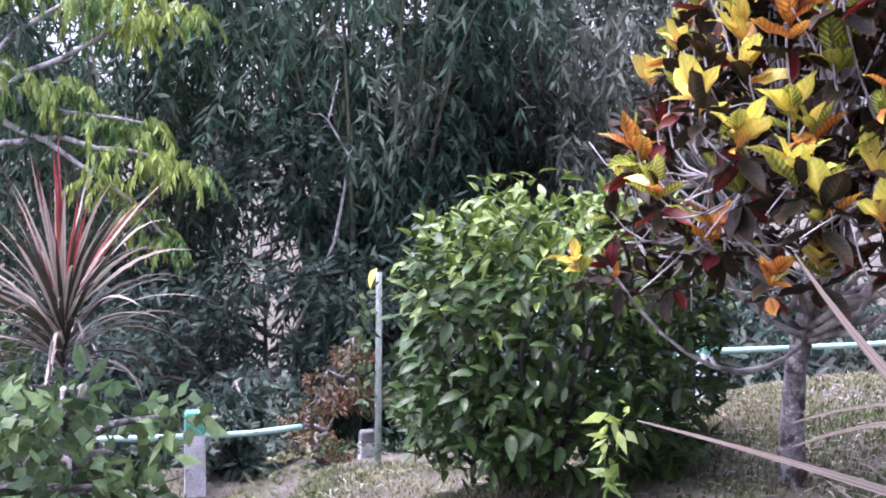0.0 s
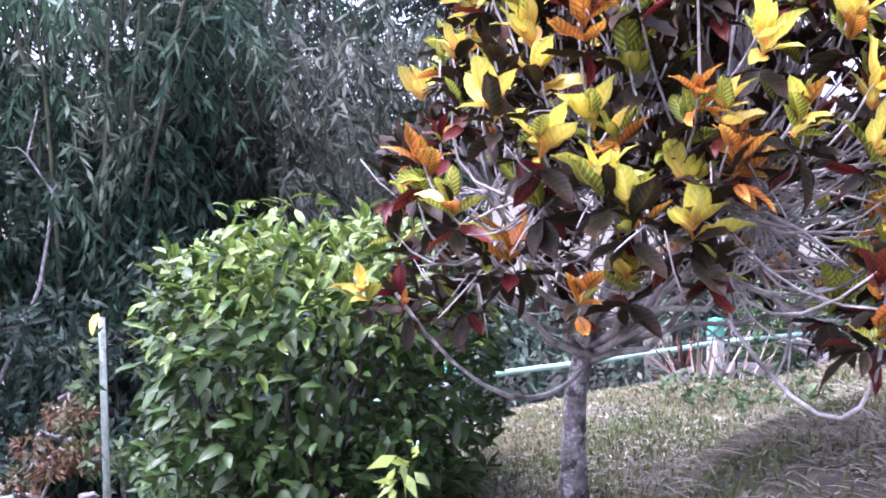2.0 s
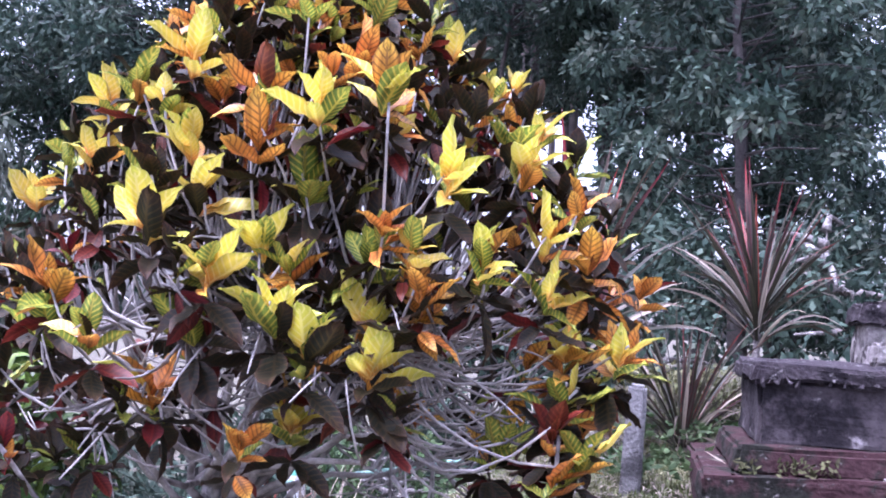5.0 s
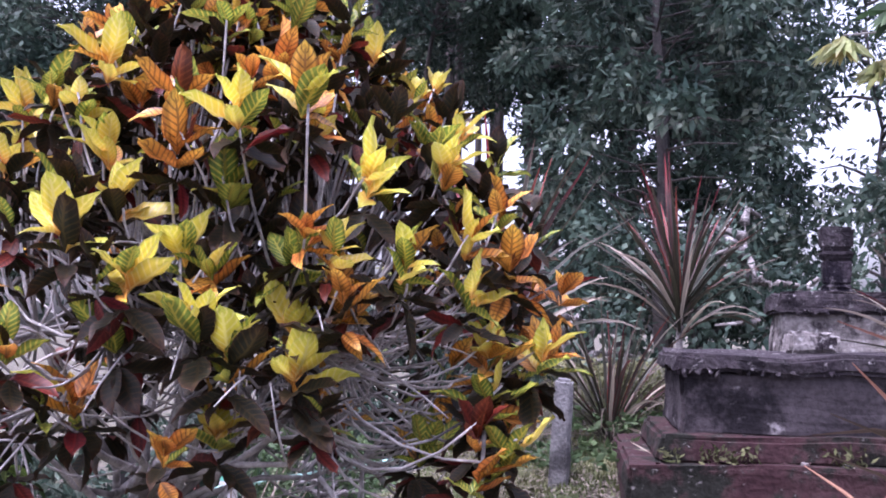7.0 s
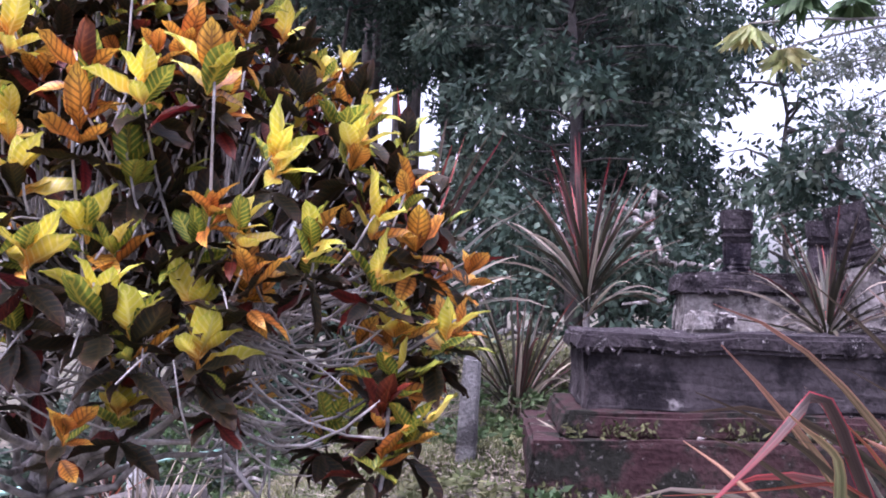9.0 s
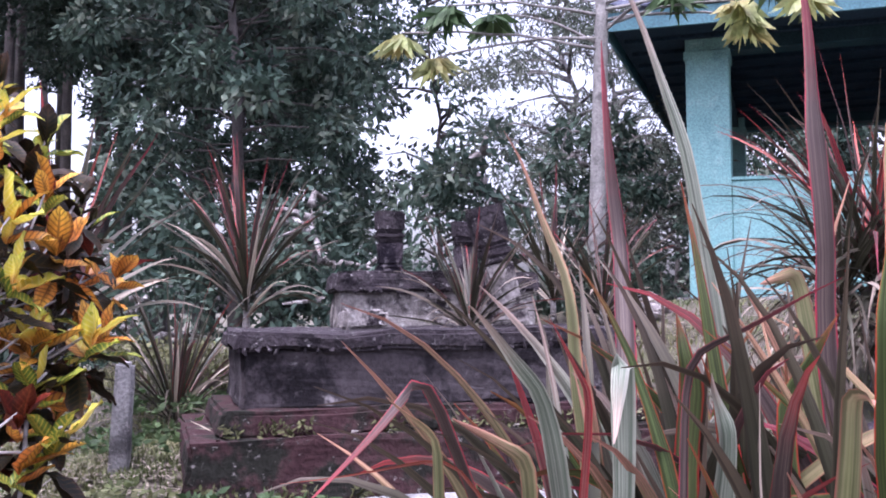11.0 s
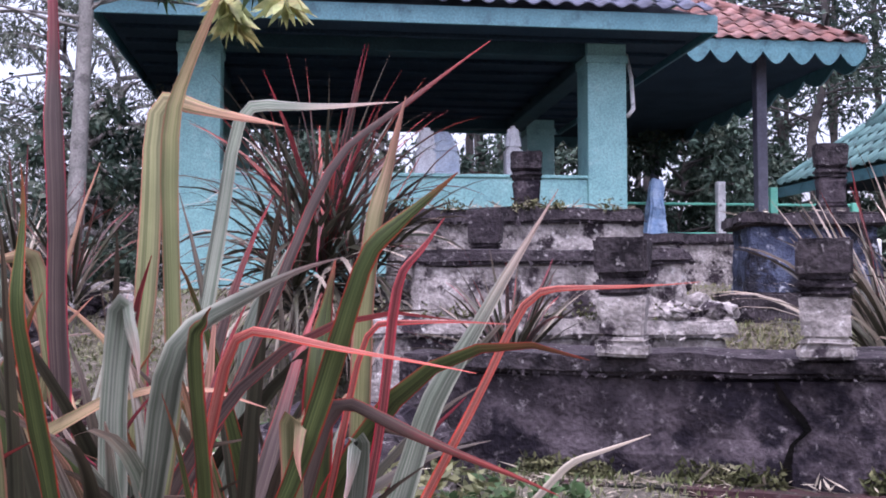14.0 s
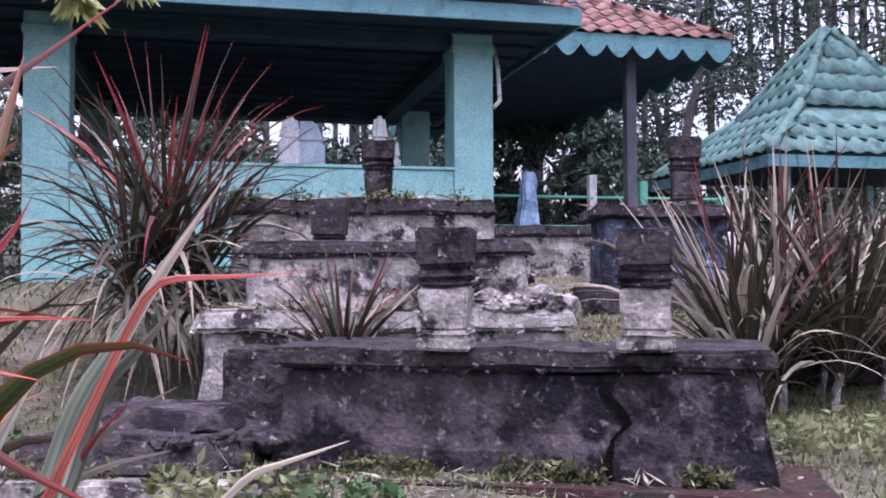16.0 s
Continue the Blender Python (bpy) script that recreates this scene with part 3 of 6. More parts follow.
def chips(parent, m, lx, ly, z, material, seed):
    """Small broken bits that crumble along a tomb's foot."""
    rng = random.Random(seed)
    s = Soup()
    for _ in range(46):
        u = rng.uniform(-0.5, 0.5) * lx
        p = m @ Vector((u, -ly / 2 - rng.uniform(0.0, 0.05), z))
        r = rng.uniform(0.008, 0.03)
        v = [p + rand_dir(rng) * r * rng.uniform(0.7, 1.2) for _ in range(4)]
        s.add(v, [(0, 1, 2), (0, 2, 3), (0, 3, 1), (1, 3, 2)])
    child("crumbled_edge", s.mesh("crumbled_edge", material, False), parent, kind="stuff")


def tomb(name, at, turn, tiers, label, group="tombs"):
    """A tomb built of tiers, each (part name, length, depth, foot height, thickness, taper, material)."""
    ob = empty(name, at, label, "tomb", group)
    m = pose(at[0], at[1], at[2], 0, 0, turn)
    for k, (n, lx, ly, z, t, tp, mat) in enumerate(tiers):
        stone_piece(n, (lx, ly, t), m @ Matrix.Translation((0, 0, z)), mat, ob, bevel=0.018 if t > 0.07 else 0.012, taper=tp, wobble=0.02, seed=len(name) + k * 3 + int(abs(at[0]) * 7), cuts=7)
        if lx > 1.2:
            chips(ob, m, lx, ly, z + 0.004, mat, k + int(abs(at[1]) * 10))
    return ob, m


# long tomb with a cracked front, two markers on it
front_turn = -26.0
front, front_m = tomb("tomb", (0.47, 4.28, 0.98), front_turn, [
    ("plinth", 2.4, 1.05, -0.14, 0.20, 0.99, M["stone_red"]),
    ("body", 2.02, 0.62, -0.02, 0.50, 0.92, M["stone"]),
    ("cap", 1.99, 0.66, 0.475, 0.085, 1.0, M["stone_dark"])],
    "long dark weathered stone tomb with a cracked front")
s = Soup()
crack_line = [(0.33, 0.47), (0.36, 0.40), (0.42, 0.33), (0.45, 0.28), (0.39, 0.22), (0.37, 0.14), (0.37, 0.08), (0.39, 0.03)]
cv, cf = [], []
for i, (u, z) in enumerate(crack_line):
    w = 0.006 + 0.013 * abs(math.sin(i * 2.3))
    y = -0.315 + 0.025 * z / 0.5 - 0.006
    cv += [front_m @ Vector((u - w, y, z)), front_m @ Vector((u + w, y, z)), front_m @ Vector((u, y + 0.03, z))]
    if i:
        k = 3 * i
        cf += [(k - 3, k, k + 2, k - 1), (k - 1, k + 2, k + 1, k - 2), (k - 3, k - 2, k + 1, k)]
s.add(cv, cf)
child("crack", s.mesh("crack", M["crack"], False), front, "jagged dark crack")
grave_marker("grave_marker", (0.10, 4.09, 1.535), (0.22, 0.16, 0.475), front_turn, M["stone_pale"], "carved square grave marker with black-stained head on the long tomb", seed=3)
grave_marker("grave_marker", (0.80, 3.77, 1.535), (0.215, 0.16, 0.455), front_turn - 3, M["stone_pale"], "carved square stone marker with pale worn foot on the long tomb", seed=9)

# tiered tomb behind it
mid, mid_m = tomb("tomb", (0.17, 5.72, 1.05), -14.0, [
    ("lower_body", 1.95, 0.75, 0.0, 0.52, 0.95, M["stone_pale"]),
    ("lower_cap", 1.98, 0.80, 0.51, 0.11, 0.97, M["stone_pale"]),
    ("upper_body", 1.5, 0.5, 0.61, 0.30, 0.97, M["stone_pale"]),
    ("upper_cap", 1.55, 0.55, 0.90, 0.08, 0.95, M["stone_dark"])],
    "pale lichen-spotted tiered stone tomb with mossy cap")
low, low_m = tomb("tomb", (-0.95, 4.9, 0.75), -20.0, [
    ("base", 1.25, 1.5, -0.1, 0.40, 0.97, M["stone_pale"]),
    ("step", 1.0, 1.15, 0.29, 0.15, 0.86, M["stone_dark"]),
    ("crest", 0.7, 0.6, 0.43, 0.09, 0.8, M["stone"])],
    "low sunken dark stone grave with a stepped top")
stub = tomb("tomb_block", (-0.42, 4.95, 1.15), -22.0, [("block", 0.55, 0.45, 0.0, 0.36, 0.95, M["stone_dark"])], "rough dark stone block among the graves")[0]

up, up_m = tomb("tomb", (0.25, 7.05, 1.55), -12.0, [
    ("body", 1.75, 0.7, -0.1, 0.82, 0.96, M["stone_pale"]),
    ("cap", 1.75, 0.75, 0.71, 0.10, 0.96, M["stone_dark"])],
    "upper weathered stone tomb with moss and litter on top")
grave_marker("grave_marker", (0.33, 7.0, 2.355), (0.22, 0.17, 0.42), -12, M["stone"], "worn rounded stone marker on the upper tomb", seed=21)
grave_marker("grave_marker", (-0.1, 6.2, 1.66), (0.21, 0.16, 0.62), -14, M["stone_pale"], "pale square stone marker with a brown band behind the tiered tomb", seed=31)

right, right_m = tomb("tomb", (2.62, 7.55, 1.55), -12.0, [
    ("base", 1.3, 0.9, -0.1, 0.35, 0.97, M["stone_dark"]),
    ("body", 1.0, 0.62, 0.24, 0.52, 0.94, M["stone_blue"]),
    ("cap", 1.12, 0.74, 0.75, 0.10, 0.97, M["stone_dark"])],
    "blue-grey stained stone tomb with a dark cap")
grave_marker("grave_marker", (2.83, 7.5, 2.395), (0.24, 0.16, 0.55), -12, M["stone"], "dark weathered marker on the blue-grey tomb", seed=41)
back_wall = tomb("tomb", (2.35, 9.0, 1.75), -4.0, [("body", 1.3, 0.6, 0.0, 0.5, 0.97, M["stone_pale"]), ("cap", 1.35, 0.66, 0.49, 0.09, 0.97, M["stone_dark"])], "low grey stone tomb beside the pavilion")[0]
side_tomb = tomb("tomb", (3.4, 5.9, 1.3), -12.0, [("body", 1.6, 0.7, -0.1, 0.55, 0.96, M["stone_dark"]), ("cap", 1.65, 0.75, 0.44, 0.09, 0.97, M["stone"])], "dark tomb half hidden by strap leaves")[0]

# big stepped tomb in the shade of the trees
big_turn = 34.0
big, big_m = tomb("tomb", (-3.42, 5.18, 0.95), big_turn, [
    ("lowest_step", 2.45, 1.35, -0.1, 0.36, 0.985, M["stone_red"]),
    ("second_step", 2.15, 1.15, 0.255, 0.115, 0.985, M["stone_red"]),
    ("body", 1.92, 0.92, 0.365, 0.29, 0.985, M["stone_shade"]),
    ("cap", 1.98, 0.98, 0.645, 0.085, 0.99, M["stone_dark"])],
    "large stepped dark stone tomb with lichen")
tomb("tomb", (-2.92, 3.66, 0.66), 28.0, [("slab", 2.1, 0.62, 0.0, 0.38, 0.98, M["concrete"])], "flat grey concrete slab before the stepped tomb")
tomb("tomb_block", (-3.62, 4.90, 1.68), big_turn, [("block", 0.24, 0.16, 0.0, 0.11, 0.97, M["stone_pale"])], "loose pale stone block lying on the stepped tomb")
rear, rear_m = tomb("tomb", (-3.75, 6.35, 1.45), 30.0, [
    ("body", 1.25, 0.6, 0.0, 0.45, 0.97, M["stone_pale"]), ("cap", 1.3, 0.66, 0.44, 0.12, 0.96, M["stone_dark"])],
    "smaller pale tomb behind the stepped tomb")
grave_marker("grave_marker", (-4.03, 6.35, 2.0), (0.19, 0.15, 0.42), 30, M["stone"], "dark stone marker at the tomb's end", seed=51)
grave_marker("grave_marker", (-3.1, 5.95, 1.68), (0.2, 0.12, 0.72), 30, M["stone_pale"], "tall leaning pale stone marker", tilt=(0, -14), seed=61)
grave_marker("grave_marker", (-3.55, 6.5, 2.0), (0.17, 0.14, 0.35), 30, M["stone"], "small dark stone marker among strap leaves", seed=71)


# ---- pavilion ----
def wavy_tile(name, w, l, material, amp=0.022, t=0.014):
    s = Soup()
    n = 8
    top, faces = [], []
    for j in range(2):
        for i in range(n + 1):
            u = i / n
            top.append((u * w, j * l, amp * math.sin(u * 6.2832) + (0.02 if j == 0 else 0.0)))
    verts = top + [(x, y, z - t) for x, y, z in top]
    k = n + 1
    for i in range(n):
        faces += [(i, i + 1, k + i + 1, k + i), (2 * k + i, 3 * k + i, 3 * k + i + 1, 2 * k + i + 1), (i, 2 * k + i, 2 * k + i + 1, i + 1)]
    s.add(verts, faces)
    return s.mesh(name, material)


def tiled_slope(parent, origin, along, up, length, rise_len, tile_w, tile_l, material, most, inset=0.0):
    """Rows of wavy tiles on a slope that narrows by inset at each side; the lowest are parts, the rest one part."""
    along, up = Vector(along).normalized(), Vector(up).normalized()
    nor = along.cross(up)
    me = wavy_tile("roof_tile", tile_w, tile_l * 1.15, material)
    rest = Soup()
    made = 0
    rows = int(rise_len / tile_l)
    for r in range(rows):
        cut = inset * r / max(1, rows)
        x = cut
        while x < length - cut - tile_w * 0.5:
            p = Vector(origin) + along * x + up * (r * tile_l) + nor * 0.03
            m = Matrix((along, up, nor)).transposed().to_4x4()
            m.translation = p
            if made < most:
                child("roof_tile", me, parent, m=m)
                made += 1
            else:
                add_mesh(rest, me, m)
            x += tile_w
    if rest.v:
        child("upper_tiles", rest.mesh("upper_tiles", material), parent, kind="stuff")


def hip_roof_bm(x0, y0, x1, y1, z, ridge0, ridge1):
    bm = bmesh.new()
    a = [bm.verts.new(p) for p in ((x0, y0, z), (x1, y0, z), (x1, y1, z), (x0, y1, z))]
    r0, r1 = bm.verts.new(ridge0), bm.verts.new(ridge1)
    for f in ((a[0], a[1], r1, r0), (a[1], a[2], r1), (a[2], a[3], r0, r1), (a[3], a[0], r0), (a[3], a[2], a[1], a[0])):
        bm.faces.new(f)
    return bm


pav = empty("pavilion", (0, 12.5, 1.8), "turquoise open-sided grave pavilion with slate-blue tiled roof", "pavilion")
PX0, PX1, PY0, PY1 = -2.40, 2.00, 9.98, 14.9
for x, y in ((PX0, PY0), (PX1 - 0.4, PY0), (PX0, PY1 - 0.4), (1.96, PY1 - 0.4)):
    col = part("pillar", box_between((x, y, 1.6), (x + 0.4, y + 0.4, 4.45), 0.006), M["teal_wall"], pav, "turquoise painted pillar")
    part("capital", box_between((x - 0.015, y - 0.015, 4.12), (x + 0.415, y + 0.415, 4.20), 0.006), M["teal_wall"], col)
for n, lo, hi in (("low_wall", (PX0 + 0.4, PY0 + 0.03, 1.6), (PX1 - 0.4, PY0 + 0.2, 2.95)), ("low_wall", (PX0 + 0.05, PY0 + 0.4, 1.6), (PX0 + 0.2, PY1 - 0.4, 2.95)),
                  ("low_wall", (PX1 - 0.2, PY0 + 0.4, 1.6), (PX1 - 0.05, PY1 - 0.4, 2.95)), ("low_wall", (PX0 + 0.4, PY1 - 0.2, 1.6), (PX1 - 0.4, PY1 - 0.05, 2.95))):
    wall = part(n, box_between(lo, hi, 0.006), M["teal_wall"], pav, "turquoise low wall")
    part("coping", box_between((lo[0] - 0.01, lo[1] - 0.02, 2.952), (hi[0] + 0.01, hi[1] + 0.02, 2.985), 0.006), M["teal_wall"], wall)
part("plinth", box_between((PX0 - 0.12, PY0 - 0.12, 1.4), (PX1 + 0.12, PY1 + 0.12, 1.86), 0.02), M["concrete"], pav, "stained concrete plinth")
part("floor_slab", box_between((PX0 + 0.2, PY0 + 0.2, 1.86), (PX1 - 0.2, PY1 - 0.2, 2.3), 0.01), M["concrete"], pav)
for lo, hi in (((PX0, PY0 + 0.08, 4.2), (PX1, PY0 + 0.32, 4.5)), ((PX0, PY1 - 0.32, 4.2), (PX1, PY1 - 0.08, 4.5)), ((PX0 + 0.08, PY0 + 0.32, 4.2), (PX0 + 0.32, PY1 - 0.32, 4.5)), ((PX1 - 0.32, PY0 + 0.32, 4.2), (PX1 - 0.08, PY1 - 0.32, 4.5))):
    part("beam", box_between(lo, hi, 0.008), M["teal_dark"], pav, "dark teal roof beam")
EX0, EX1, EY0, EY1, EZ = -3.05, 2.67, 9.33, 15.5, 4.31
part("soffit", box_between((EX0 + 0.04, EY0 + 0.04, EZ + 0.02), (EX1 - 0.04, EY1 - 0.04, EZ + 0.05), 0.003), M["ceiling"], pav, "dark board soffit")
deck = part("roof_deck", hip_roof_bm(EX0, EY0, EX1, EY1, EZ + 0.12, (-0.19, 12.1, 5.9), (-0.19, 12.7, 5.9)), M["tile_blue"], pav)
for lo, hi in (((EX0, EY0 - 0.03, EZ - 0.03), (EX1, EY0, EZ + 0.14)), ((EX0, EY1, EZ - 0.03), (EX1, EY1 + 0.03, EZ + 0.14)), ((EX0 - 0.03, EY0, EZ - 0.03), (EX0, EY1, EZ + 0.14)), ((EX1, EY0, EZ - 0.03), (EX1 + 0.03, EY1, EZ + 0.14))):
    part("fascia", box_between(lo, hi, 0.004), M["teal_fascia"], pav, "turquoise fascia board")
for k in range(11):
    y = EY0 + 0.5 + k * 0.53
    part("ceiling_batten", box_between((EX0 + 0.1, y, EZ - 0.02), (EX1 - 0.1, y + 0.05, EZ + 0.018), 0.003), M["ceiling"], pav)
tiled_slope(deck, (EX0, EY0 - 0.06, EZ + 0.15), (1, 0, 0), (0, 2.8, 1.66), EX1 - EX0, 3.1, 0.21, 0.27, M["tile_blue"], 110, 2.6)
gutter = Soup()
tube(gutter, [(2.1, 10.3, 4.28), (2.09, 10.1, 4.0), (2.07, 9.98, 3.66), (2.0, 9.96, 3.58)], [0.022] * 4, 8)
child("downpipe", gutter.mesh("downpipe", M["white_paint"]), pav, "bent white drain pipe")
for x, y, w, h, tilt, mat in ((-0.03, 10.55, 0.22, 0.48, 3, "white_stone"), (0.26, 10.6, 0.34, 0.46, -2, "blue_white"), (0.95, 10.55, 0.18, 0.52, 0, "white_stone"), (1.13, 10.65, 0.1, 0.3, 0, "white_stone"), (2.0, 16.2, 0.3, 0.5, 0, "white_stone")):
    base_z = 2.3 if y < 15 else 1.95
    h2 = h + 0.72
    ob = empty("grave_marker", (x, y, base_z), "whitewashed rounded grave marker inside the pavilion" if mat == "white_stone" else "pale blue-grey rounded grave marker inside the pavilion", "gravestone", "grave markers")
    m = pose(x, y, base_z, tilt, tilt, 5)
    part("shaft", box_bm((w * 0.8, 0.14, h2 * 0.82), m, 0.02, 2, 1.2, 0.003, 2), M[mat], ob)
    part("crown", box_bm((w * 0.96, 0.15, h2 * 0.2), m @ Matrix.Translation((0, 0, h2 * 0.815)), 0.03, 2, 0.6, 0.003, 2), M[mat], ob)


# ---- red-roofed shelter ----
def scallops(parent, p0, p1, z, drop, count, material):
    """A fascia board cut in hanging scallops."""
    s = Soup()
    p0, p1 = Vector((*p0, 0)), Vector((*p1, 0))
    nor = (p1 - p0).cross(Vector((0, 0, 1))).normalized() * 0.03
    pts = []
    for k in range(count):
        for j in range(8):
            u = (k + j / 8) / count
            pts.append((u, z - drop * (0.35 + 0.65 * math.sin(math.pi * j / 8))))
    pts.append((1.0, z - drop * 0.35))
    n = len(pts)
    verts = [p0.lerp(p1, u) + Vector((0, 0, zz)) for u, zz in pts] + [p0.lerp(p1, u) + Vector((0, 0, z + 0.06)) for u, _ in pts]
    verts += [v + nor for v in verts]
    faces = []
    for i in range(n - 1):
        faces += [(i, i + 1, n + i + 1, n + i), (2 * n + i, 3 * n + i, 3 * n + i + 1, 2 * n + i + 1), (i, 2 * n + i, 2 * n + i + 1, i + 1)]
    s.add(verts, faces)
    return child("scalloped_fascia", s.mesh("scalloped_fascia", material, False), parent, "turquoise scalloped fascia board")


def shelter(at, half_x, half_y, eave, apex, name, label, tile, tile_count, pillar_mat, ridge, scallop, posts=None, run_y=0.0):
    x, y, z = at
    ob = empty(name, at, label, "pavilion")
    x0, x1, y0, y1 = x - half_x, x + half_x, y - half_y, y + half_y
    deck = part("roof_deck", hip_roof_bm(x0, y0, x1, y1, eave, (x - ridge, y - run_y, apex), (x + ridge, y + run_y, apex)), M[tile], ob)
    slope_y = half_y - run_y
    run = math.hypot(slope_y, apex - eave)
    tiled_slope(deck, (x0, y0 - 0.04, eave + 0.02), (1, 0, 0), (0, slope_y, apex - eave), 2 * half_x, run, 0.24, 0.28, M[tile], tile_count, half_x - ridge)
    run = math.hypot(half_x - ridge, apex - eave)
    tiled_slope(deck, (x0 - 0.04, y1, eave + 0.02), (0, -1, 0), (half_x - ridge, 0, apex - eave), 2 * half_y, run, 0.24, 0.28, M[tile], 0, slope_y)
    tiled_slope(deck, (x1 + 0.04, y0, eave + 0.02), (0, 1, 0), (-(half_x - ridge), 0, apex - eave), 2 * half_y, run, 0.24, 0.28, M[tile], 0, slope_y)
    for cx, cy in ((x0, y0), (x1, y0), (x0, y1), (x1, y1)):
        s = Soup()
        tube(s, bend((cx, cy, eave + 0.06), (x + ridge * (1 if cx > x else -1), y + run_y * (1 if cy > y else -1), apex + 0.07), 8), [0.075] * 9, 8)
        child("hip_ridge", s.mesh("hip_ridge", M[tile]), deck)
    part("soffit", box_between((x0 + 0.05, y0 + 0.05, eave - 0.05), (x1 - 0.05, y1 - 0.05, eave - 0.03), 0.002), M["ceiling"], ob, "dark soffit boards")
    for px, py in posts or ((x0 + 0.45, y0 + 0.45), (x1 - 0.55, y0 + 0.45), (x0 + 0.45, y1 - 0.55), (x1 - 0.55, y1 - 0.55)):
        part("post", box_between((px, py, ground_z(px, py) - 0.1), (px + 0.14, py + 0.14, eave - 0.05), 0.008), pillar_mat, ob)
    if scallop:
        for a, b, c in (((x0, y0), (x1, y0), 9), ((x1, y0), (x1, y1), 9), ((x0, y1), (x0, y0), 9), ((x1, y1), (x0, y1), 9)):
            scallops(ob, a, b, eave - 0.02, 0.24, c, M["teal_fascia"])
    return ob


shelter((4.3, 15.9, 2.1), 1.55, 3.7, 4.95, 5.85, "shelter", "open grave shelter with faded red tiled roof", "tile_red", 120, M["post_paint"], 0.0, True, ((4.55, 12.55), (2.95, 19.1), (5.4, 19.1)), 2.15)


def flared_shelter(at, half_x, half_y, eave, knee, apex, name, label, tile, pillar_mat):
    """A square shelter whose roof rises gently from the eaves and steepens to a point."""
    x, y, z = at
    ob = empty(name, at, label, "pavilion")
    k = 0.5
    rings = [(half_x, half_y, eave), (half_x * k, half_y * k, knee), (0.06, 0.06, apex)]
    deck = None
    for i, ((ax, ay, az), (bx, by, bz)) in enumerate(zip(rings, rings[1:])):
        bm = bmesh.new()
        lo = [bm.verts.new((x + sx * ax, y + sy * ay, az)) for sx, sy in ((-1, -1), (1, -1), (1, 1), (-1, 1))]
        hi = [bm.verts.new((x + sx * bx, y + sy * by, bz)) for sx, sy in ((-1, -1), (1, -1), (1, 1), (-1, 1))]
        for j in range(4):
            bm.faces.new((lo[j], lo[(j + 1) % 4], hi[(j + 1) % 4], hi[j]))
        bm.faces.new(hi)
        bm.faces.new(lo[::-1])
        deck = part("roof_deck" if i == 0 else "upper_roof_deck", bm, M[tile], ob)
        for along, up, start, length, rise, inset in (
                ((1, 0, 0), (0, ay - by, bz - az), (x - ax, y - ay - 0.03, az), 2 * ax, math.hypot(ay - by, bz - az), ax - bx),
                ((0, -1, 0), (ax - bx, 0, bz - az), (x - ax - 0.03, y + ay, az), 2 * ay, math.hypot(ax - bx, bz - az), ay - by),
                ((0, 1, 0), (bx - ax, 0, bz - az), (x + ax + 0.03, y - ay, az), 2 * ay, math.hypot(ax - bx, bz - az), ay - by)):
            tiled_slope(deck, start, along, up, length, rise, 0.3, 0.36, M[tile], 70 if along[0] else 0, inset)
        for sx, sy in ((-1, -1), (1, -1), (1, 1), (-1, 1)):
            s = Soup()
            tube(s, bend((x + sx * ax, y + sy * ay, az + 0.05), (x + sx * bx, y + sy * by, bz + 0.06), 6), [0.085] * 7, 8)
            child("hip_ridge", s.mesh("hip_ridge", M[tile]), deck)
    part("fascia", box_between((x - half_x, y - half_y - 0.03, eave - 0.2), (x + half_x, y - half_y, eave - 0.02), 0.004), M["teal_fascia"], ob, "turquoise fascia board")
    part("fascia", box_between((x - half_x - 0.03, y - half_y, eave - 0.2), (x - half_x, y + half_y, eave - 0.02), 0.004), M["teal_fascia"], ob, "turquoise fascia board")
    part("soffit", box_between((x - half_x + 0.04, y - half_y + 0.04, eave - 0.06), (x + half_x - 0.04, y + half_y - 0.04, eave - 0.03), 0.002), M["ceiling"], ob, "dark soffit boards")
    for sx, sy in ((-1, -1), (1, -1), (1, 1), (-1, 1)):
        px, py = x + sx * (half_x - 0.5), y + sy * (half_y - 0.5)
        part("post", box_between((px, py, ground_z(px, py) - 0.1), (px + 0.14, py + 0.14, eave - 0.05), 0.008), pillar_mat, ob)
    return ob


flared_shelter((9.55, 15.6, 2.2), 2.3, 2.0, 3.75, 4.65, 6.1, "shelter", "small shelter with steep flared turquoise tiled roof", "tile_teal", M["teal_wall"])
part_fence = empty("grave_railing", (4.2, 13.2, 2.0), "low green rail with white and green posts around graves", "railing")
for x, mat, h in ((4.28, "white_paint", 1.27), (5.02, "green_paint", 1.2), (3.4, "green_paint", 1.0), (6.2, "green_paint", 1.0)):
    part("post", box_between((x, 13.2, 2.05), (x + 0.11, 13.31, 2.05 + h), 0.01), M[mat], part_fence)
for z in (2.62, 3.02):
    s = Soup()
    tube(s, [(2.5, 13.26, z), (6.3, 13.26, z)], [0.018, 0.018], 6)
    child("rail", s.mesh("rail", M["green_paint"]), part_fence)
part("kerb", box_between((2.4, 13.0, 1.8), (6.5, 13.9, 2.55), 0.02), M["white_paint"], part_fence, "white kerb of the graves")
ob = empty("covered_marker", (3.36, 13.12, 2.55), "grave marker wrapped in pale blue cloth", "gravestone", "grave markers")
part("cloth", box_bm((0.3, 0.24, 0.8), pose(3.36, 13.12, 2.54, 0, 3, 10), 0.05, 3, 0.5, 0.03, 5), M["blue_cloth"], ob, "pale blue cloth")


# ---- cordylines ----
CORD = ("cord_green", "cord_dark", "cord_cream", "cord_grey", "cord_red", "cord_old")


